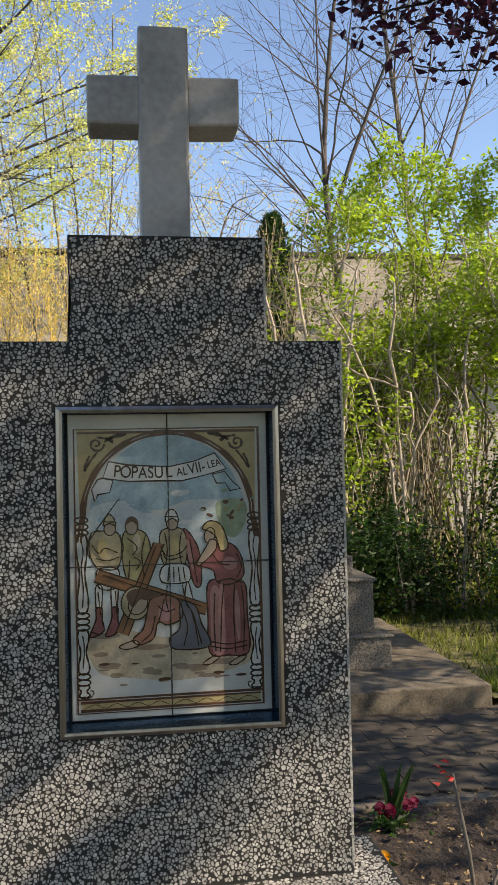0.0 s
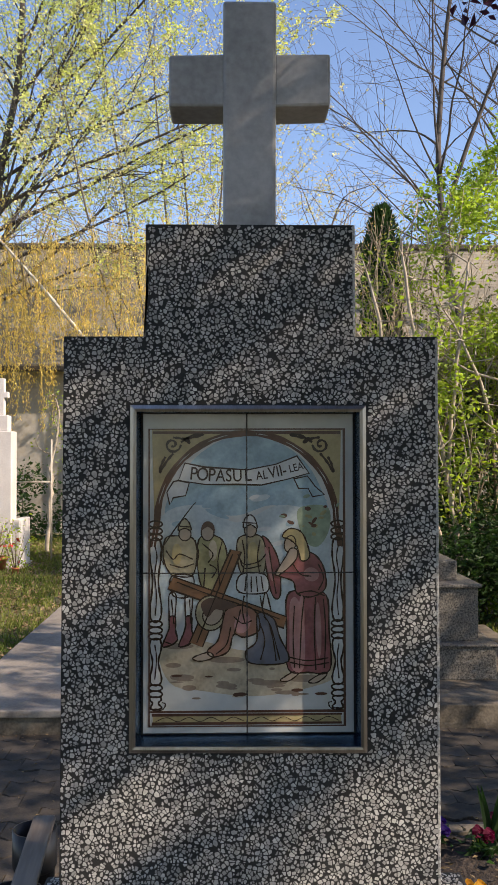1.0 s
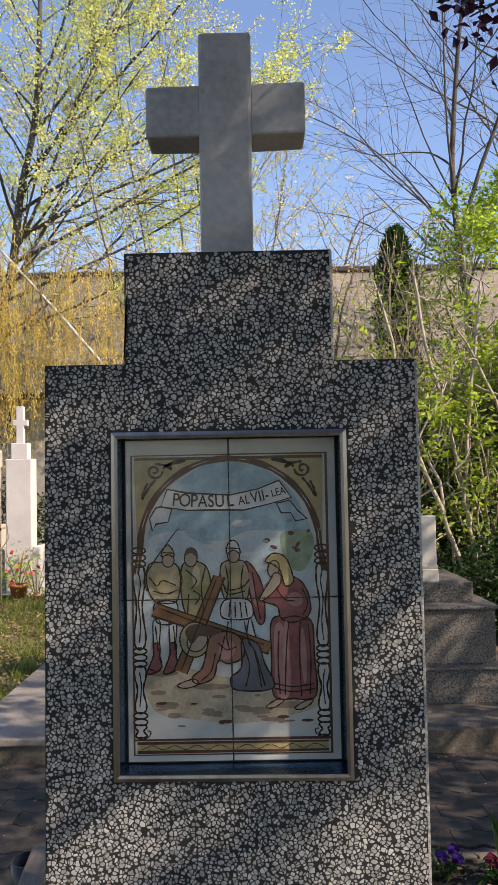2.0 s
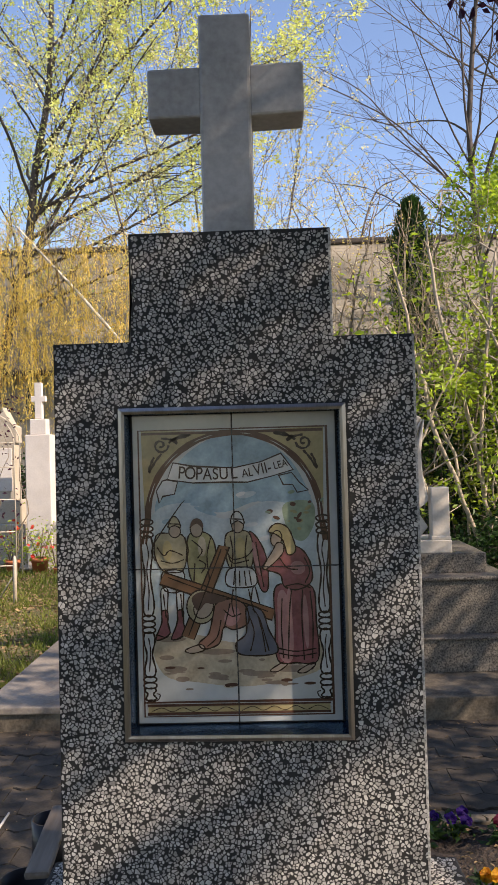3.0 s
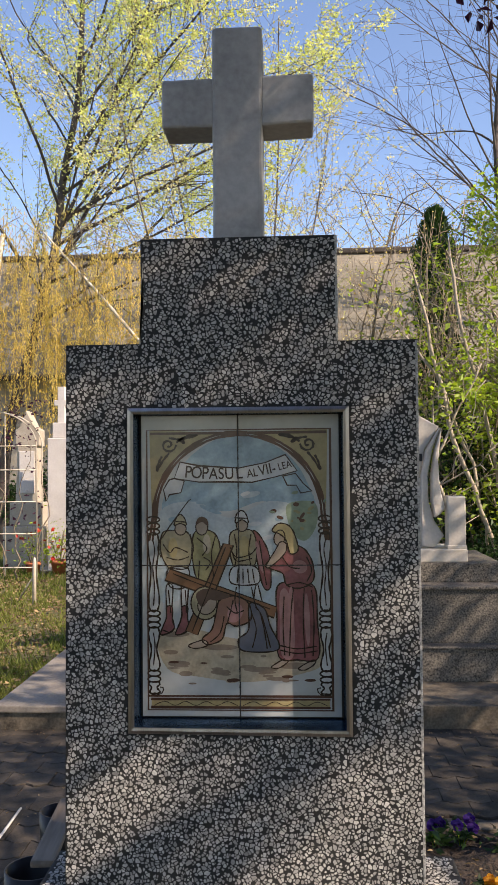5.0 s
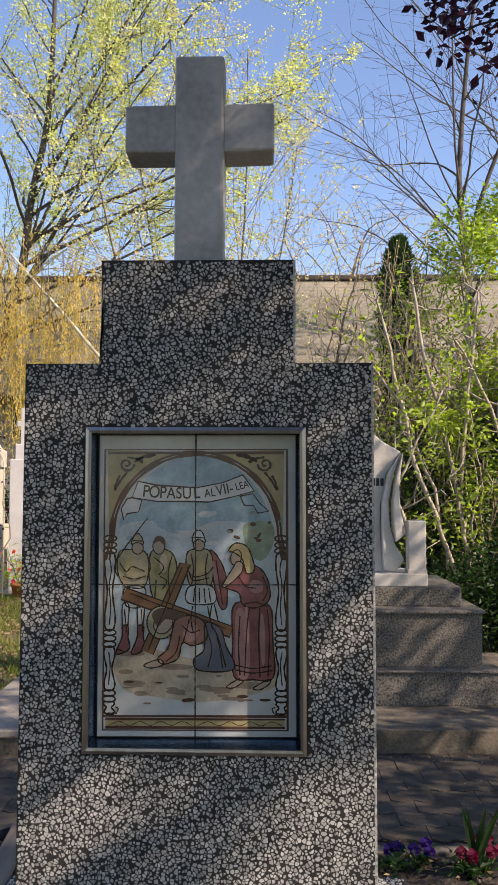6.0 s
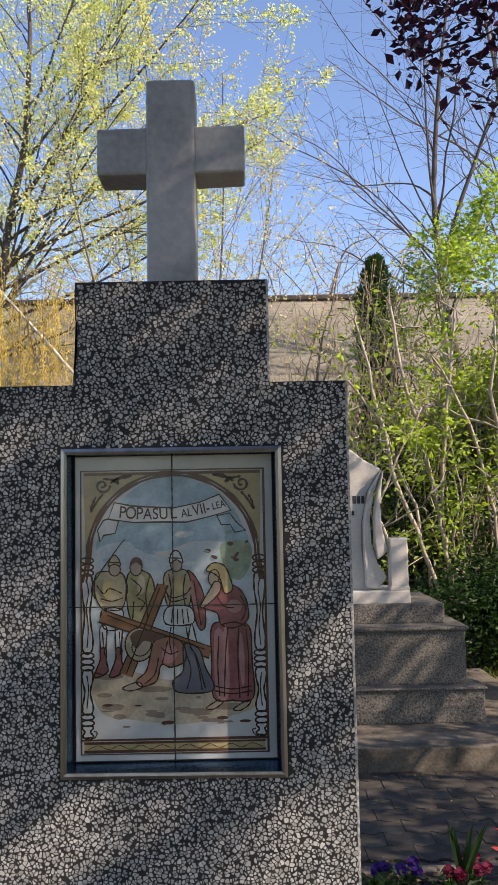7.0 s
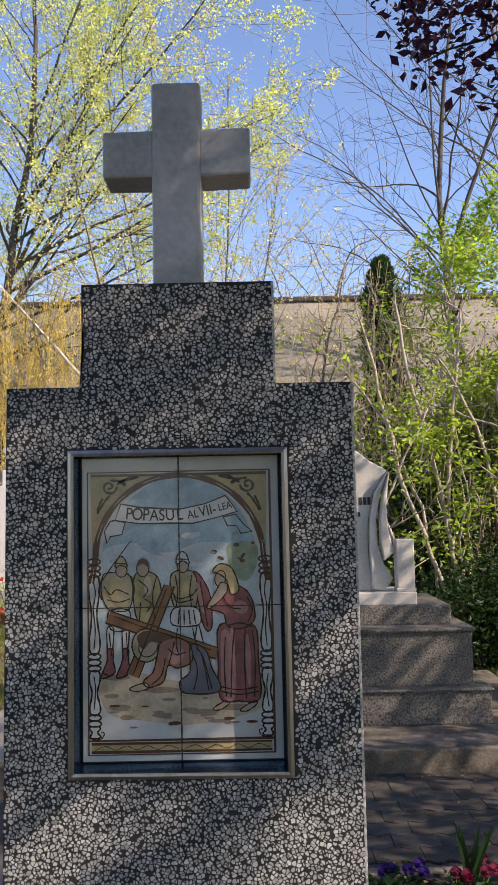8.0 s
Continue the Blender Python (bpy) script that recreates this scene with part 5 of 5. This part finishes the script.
for x, y, h, r, per, sd in ((1.62, 6.0, 2.6, 0.7, 3, 51), (2.45, 6.3, 3.9, 0.95, 9, 52), (3.5, 6.1, 4.3, 1.0, 16, 53), (1.95, 7.6, 3.6, 0.95, 8, 54), (3.2, 7.7, 5.2, 1.3, 15, 55), (4.7, 6.9, 5.2, 1.3, 15, 56), (4.3, 8.9, 4.6, 1.3, 8, 57), (2.7, 9.6, 3.2, 1.0, 8, 58), (5.9, 8.3, 5.0, 1.3, 8, 59)):
    shrub((x, y, 0.02), h, r, 1500, per, sd, M_LEAF, M_PALEBARK)
rng = random.Random(60)
stems = []
for keys in (((1.90, 5.9, 0.0), (1.86, 5.9, 0.69), (1.60, 5.9, 1.45), (1.44, 5.9, 2.0), (1.28, 5.9, 2.75), (1.15, 5.9, 3.3)), ((1.92, 5.95, 0.0), (1.80, 5.9, 0.8), (1.66, 5.85, 1.5), (1.36, 5.8, 2.3), (1.02, 5.8, 2.7)),
             ((2.06, 6.0, 0.0), (2.0, 6.0, 0.8), (1.92, 6.0, 1.3), (1.83, 6.0, 1.85), (1.6, 6.0, 2.75), (1.5, 6.0, 3.5)), ((2.10, 6.0, 0.0), (1.98, 5.95, 0.9), (1.95, 5.95, 1.7), (2.02, 5.95, 2.4), (2.1, 5.95, 3.3)),
             ((2.5, 5.9, 0.0), (2.42, 5.9, 0.9), (2.34, 5.9, 1.6), (2.12, 5.9, 2.4), (1.82, 5.9, 2.95)), ((2.55, 5.9, 0.0), (2.5, 5.9, 1.2), (2.42, 5.9, 2.2), (2.46, 5.9, 3.4))):
    line = smooth_line([(x, z) for x, _, z in keys], False, 4)
    stems.append([Vector((x + rng.gauss(0, 0.012), keys[0][1] + rng.gauss(0, 0.012), z - 0.08 * (k == 0))) for k, (x, z) in enumerate(line)])
tree("hazel_shrub", "pale-stemmed shrub with few fresh leaves beside the tomb", (2.1, 5.9, 0.02), (1.75, 5.9, 2.7), (0.95, 0.6, 1.1), 330, M_PALEBARK, M_LEAF, 0.075, 1, 560, step=0.16, kill=0.2, reach=1.0, stems=stems, tip=0.0055, power=2.0, puff=0.06, leaf_below=0.013, category="shrub", most=0.024, clump=4)


def cane_thicket(at, wide, n, h, seed, label="thicket of thin brown arching canes"):
    """Long thin shoots rising from one stool, arching over at the top, with short side twigs."""
    rng = random.Random(seed)
    t = thing("cane_thicket", label, "shrub", at)
    lines = []
    for k in range(n):
        x, y = rng.gauss(0, wide * 0.4), rng.gauss(0, 0.2)
        lean_x, lean_y = rng.gauss(0, 0.36), rng.gauss(-0.02, 0.12)
        top = h * rng.uniform(0.55, 1.0)
        line = []
        for q in range(9):
            f = q / 8
            line.append((Vector((x + lean_x * top * 0.5 * f * f + rng.gauss(0, 0.012), y + lean_y * top * 0.5 * f + rng.gauss(0, 0.012), -0.05 + top * (f - 0.16 * abs(lean_x) * f ** 4))), 0.0062 * (1 - 0.62 * f)))
        lines.append(line)
        for _ in range(4):
            i = rng.randrange(3, 8)
            p, r = line[i]
            w = Vector((rng.gauss(0, 0.22), rng.gauss(0, 0.15), rng.uniform(0.1, 0.45)))
            lines.append([(p, r * 0.7), (p + w * 0.5 + Vector((0, 0, -0.03)), r * 0.55), (p + w, 0.002)])
    V, F = tubes(lines, 4)
    part("branchwork", mesh_of("branchwork", V, F, M_CANE, True), M_CANE, t)["kind"] = "stuff"
    spots = []
    for line in lines[::9]:
        p = line[-2][0]
        spots += [(p + Vector((rng.gauss(0, 1), rng.gauss(0, 1), rng.gauss(0, 1))) * 0.07, None) for _ in range(rng.randint(3, 9))]
    part("crown", leaves_mesh("crown", spots, 0.07, M_LEAF, rng), M_LEAF, t, "sparse fresh leaf tufts")
    return t


cane_thicket((1.35, 7.2, 0.0), 0.55, 55, 4.5, 201)
cane_thicket((1.95, 7.0, 0.0), 0.6, 50, 4.4, 202)
cane_thicket((2.7, 6.7, 0.0), 0.7, 50, 3.8, 203)
cane_thicket((1.15, 8.0, 0.0), 0.5, 40, 4.5, 204)
shrub((3.0, 5.9, 0.02), 3.6, 0.8, 420, 1, 75, M_LEAF, M_PALEBARK, 0.075, "hazel_shrub", "pale-stemmed shrub with few leaves beside the tomb", low=0.35, n=9, step=0.16, tip=0.0055)
shrub((1.45, 8.2, 0.02), 4.5, 0.8, 1300, 1, 61, M_WILLOW, M_TWIG, 0.04, "twiggy_shrub", "leafless brown twiggy shrub", n=22, step=0.11, tip=0.0045)
shrub((2.2, 8.3, 0.02), 4.5, 0.8, 1000, 2, 62, M_LEAF, M_TWIG, 0.05, "twiggy_shrub", "leafless brown twiggy shrub", n=20, step=0.11, tip=0.0045)
for x, y, h, sd in ((3.1, 9.0, 4.4, 76), (4.0, 8.2, 4.6, 77), (1.75, 9.0, 3.4, 78), (1.85, 6.7, 2.6, 83), (2.7, 7.0, 2.9, 84), (3.7, 6.9, 3.0, 85)):
    shrub((x, y, 0.02), h, 0.95, 1000, 6, sd, M_DULL, M_TWIG, 0.05, "twiggy_shrub", "brown twiggy shrub with dull green leaves", n=14, step=0.17, tip=0.006)
for x, y, h, sd in ((2.35, 6.7, 2.3, 211), (3.0, 6.5, 1.5, 212), (3.7, 6.3, 1.6, 213), (4.3, 5.9, 1.6, 214), (1.75, 6.7, 2.2, 215), (1.5, 7.6, 2.8, 216), (3.35, 5.0, 1.5, 79), (3.95, 4.85, 1.6, 80), (3.45, 5.55, 1.9, 82), (2.9, 5.75, 1.3, 63), (3.8, 5.4, 1.5, 64), (2.2, 5.85, 1.0, 65), (1.75, 5.9, 0.75, 66), (4.8, 5.5, 1.6, 67)):
    shrub((x, y, 0.02), h, 0.6, 600, 12, sd, M_DARKLEAF, M_DARKBARK, 0.055, "evergreen_bush", "low dense dark evergreen bush", low=0.0, step=0.09, tip=0.003)
for x, y, h, sd in ((-4.7, 13.6, 1.6, 68), (-3.4, 13.7, 1.5, 69), (-2.2, 13.5, 1.6, 70), (-6.0, 13.5, 1.7, 72)):
    shrub((x, y, 0.02), h, 0.8, 420, 10, sd, M_DARKLEAF, M_DARKBARK, 0.09, "hedge_bush", "shadowy bush at the building's wall", low=0.0, step=0.12, tip=0.004)
tree("birch_sapling", "thin pale birch sapling on the lawn", (-2.85, 11.6, 0.02), (-2.6, 11.6, 2.0), (0.5, 0.4, 0.8), 90, M_PALEBARK, M_LEAF, 0.05, 3, 73, step=0.12, kill=0.15, tip=0.006, power=1.7)
rng = random.Random(81)
thuja = thing("columnar_thuja", "narrow dark green columnar conifer", "tree", (1.87, 9.0, 0.0))
rods("trunk", [[((0, 0, -0.1), 0.05), ((0, 0, 2.4), 0.03), ((0.02, 0, 4.6), 0.008)]], M_DARKBARK, thuja)
spots = []
for _ in range(14000):
    z = rng.uniform(0.3, 4.66)
    r = (0.27 * min(1, (4.8 - z) / 0.9) ** 0.6) * math.sqrt(rng.random()) * (1 + 0.6 * noise.noise(Vector((z * 4, 0, 0))))
    a = rng.uniform(0, 6.283)
    spots.append((Vector((r * math.cos(a), r * math.sin(a), z)), Vector((math.cos(a) * 0.4, math.sin(a) * 0.4, 1.0))))
part("crown", leaves_mesh("crown", spots, 0.085, M_DARKLEAF, rng, narrow=0.3), M_DARKLEAF, thuja)
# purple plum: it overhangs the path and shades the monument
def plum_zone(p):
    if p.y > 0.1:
        # thinned further out so that sun flecks reach the paving
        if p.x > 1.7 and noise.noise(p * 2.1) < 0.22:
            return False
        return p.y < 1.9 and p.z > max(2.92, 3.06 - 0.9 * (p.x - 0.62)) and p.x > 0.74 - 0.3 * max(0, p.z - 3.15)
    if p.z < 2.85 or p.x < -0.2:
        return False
    # openings cut into the crown so that sun streaks land on the monument
    streak_z = p.z - p.x * sun_way.z / sun_way.x + 0.05 * noise.noise(p * 1.7)
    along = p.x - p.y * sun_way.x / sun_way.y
    if 0.36 < streak_z < 0.66 or 0.26 < streak_z < 0.33:
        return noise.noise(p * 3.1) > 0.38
    if 0.86 < streak_z < 1.10 and not -0.12 < along < 0.19:
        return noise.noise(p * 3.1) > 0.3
    if 2.03 < streak_z < 2.07:
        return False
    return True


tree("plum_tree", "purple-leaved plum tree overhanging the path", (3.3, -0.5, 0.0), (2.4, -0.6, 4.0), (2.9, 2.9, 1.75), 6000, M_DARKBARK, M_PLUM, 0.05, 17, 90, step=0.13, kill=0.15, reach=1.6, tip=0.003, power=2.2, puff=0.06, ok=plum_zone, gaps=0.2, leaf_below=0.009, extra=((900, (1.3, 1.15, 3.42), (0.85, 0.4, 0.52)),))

tree("plum_tree", "purple-leaved plum tree beside the path", (5.1, 1.7, 0.0), (4.7, 1.5, 3.7), (2.3, 2.2, 1.7), 2000, M_DARKBARK, M_PLUM, 0.08, 10, 95, step=0.16, kill=0.2, reach=1.6, tip=0.003, puff=0.05, gaps=0.57, gap_scale=2.6, leaf_below=0.009)
# added trees behind the camera, never in view; they cut skylight on the foreground
for x, y, sd in ((-3.5, -6.5, 96), (1.0, -8.0, 97), (5.5, -6.5, 98)):
    tree("unseen_shade_tree", "broad leafy tree added out of view to dim the skylight", (x, y, 0.0), (x, y, 3.9), (2.7, 2.0, 3.2), 1300, M_BARK, M_DARKLEAF, 0.16, 6, sd, step=0.25, kill=0.32, tip=0.006, puff=0.14)


# ---- paving blocks, last ----
PW, PD = 0.215, 0.150


def paver_mesh(wid, dep, seed):
    n = 10
    edge = lambda x: 0.013 * math.cos(x / PW * 12.5664)
    top = [(-wid / 2 + wid * i / n, -dep / 2 + edge(-wid / 2 + wid * i / n)) for i in range(n + 1)] + [(wid / 2 - wid * i / n, dep / 2 + edge(wid / 2 - wid * i / n)) for i in range(n + 1)]
    V = [(x * 0.99, y * 0.975, 0.009) for x, y in top] + [(x, y, 0.004) for x, y in top] + [(x, y, -0.03) for x, y in top]
    k = len(top)
    F = [tuple(range(k))]
    for r in (0, 1):
        F += [(r * k + (i + 1) % k, r * k + i, (r + 1) * k + i, (r + 1) * k + (i + 1) % k) for i in range(k)]
    return mesh_of("paver", V, F, M_PAVER)


stones = [paver_mesh(PW - 0.002, PD - 0.006, s) for s in range(2)]
rng = random.Random(5)
made = 0
for j in range(21):
    y = 0.08 + PD * j
    for i in range(-11, 14):
        x = PW * (i + (0.5 if j % 2 else 0.0))
        if y > 3.10 or (x > 0.12 and y < 1.92) or (x > -0.5 and x <= 0.2 and y < 1.4) or (-0.3 < x < 0.45):
            continue
        if x < -2.0 or x > 2.5:
            continue
        ob = new("paver", stones[made % 2])
        ob.parent = path_bed
        ob.matrix_local = pose(x, y, rng.gauss(0, 0.002), rng.gauss(0, 0.7), rng.gauss(0, 0.4), rng.gauss(0, 0.6))
        made += 1

# ---- repeats ----
GROUPS = {"pansy": "pansies in the flower bed", "elder_shrub": "green shrubs behind the tomb", "hazel_shrub": "pale-stemmed shrubs", "twiggy_shrub": "twiggy shrubs", "cane_thicket": "cane thickets", "evergreen_bush": "evergreen bushes",
          "hedge_bush": "bushes at the wall", "flower_pot": "flower pots on the lawn", "black_pot": "black pots on the paving", "bare_tree": "bare trees", "willow_tree": "willows",
          "unseen_shade_tree": "trees on the near side", "plum_tree": "plum trees"}
for ob in scene.objects:
    if ob.parent is None and ob.name.split(".")[0] in GROUPS:
        ob["group"] = GROUPS[ob.name.split(".")[0]]
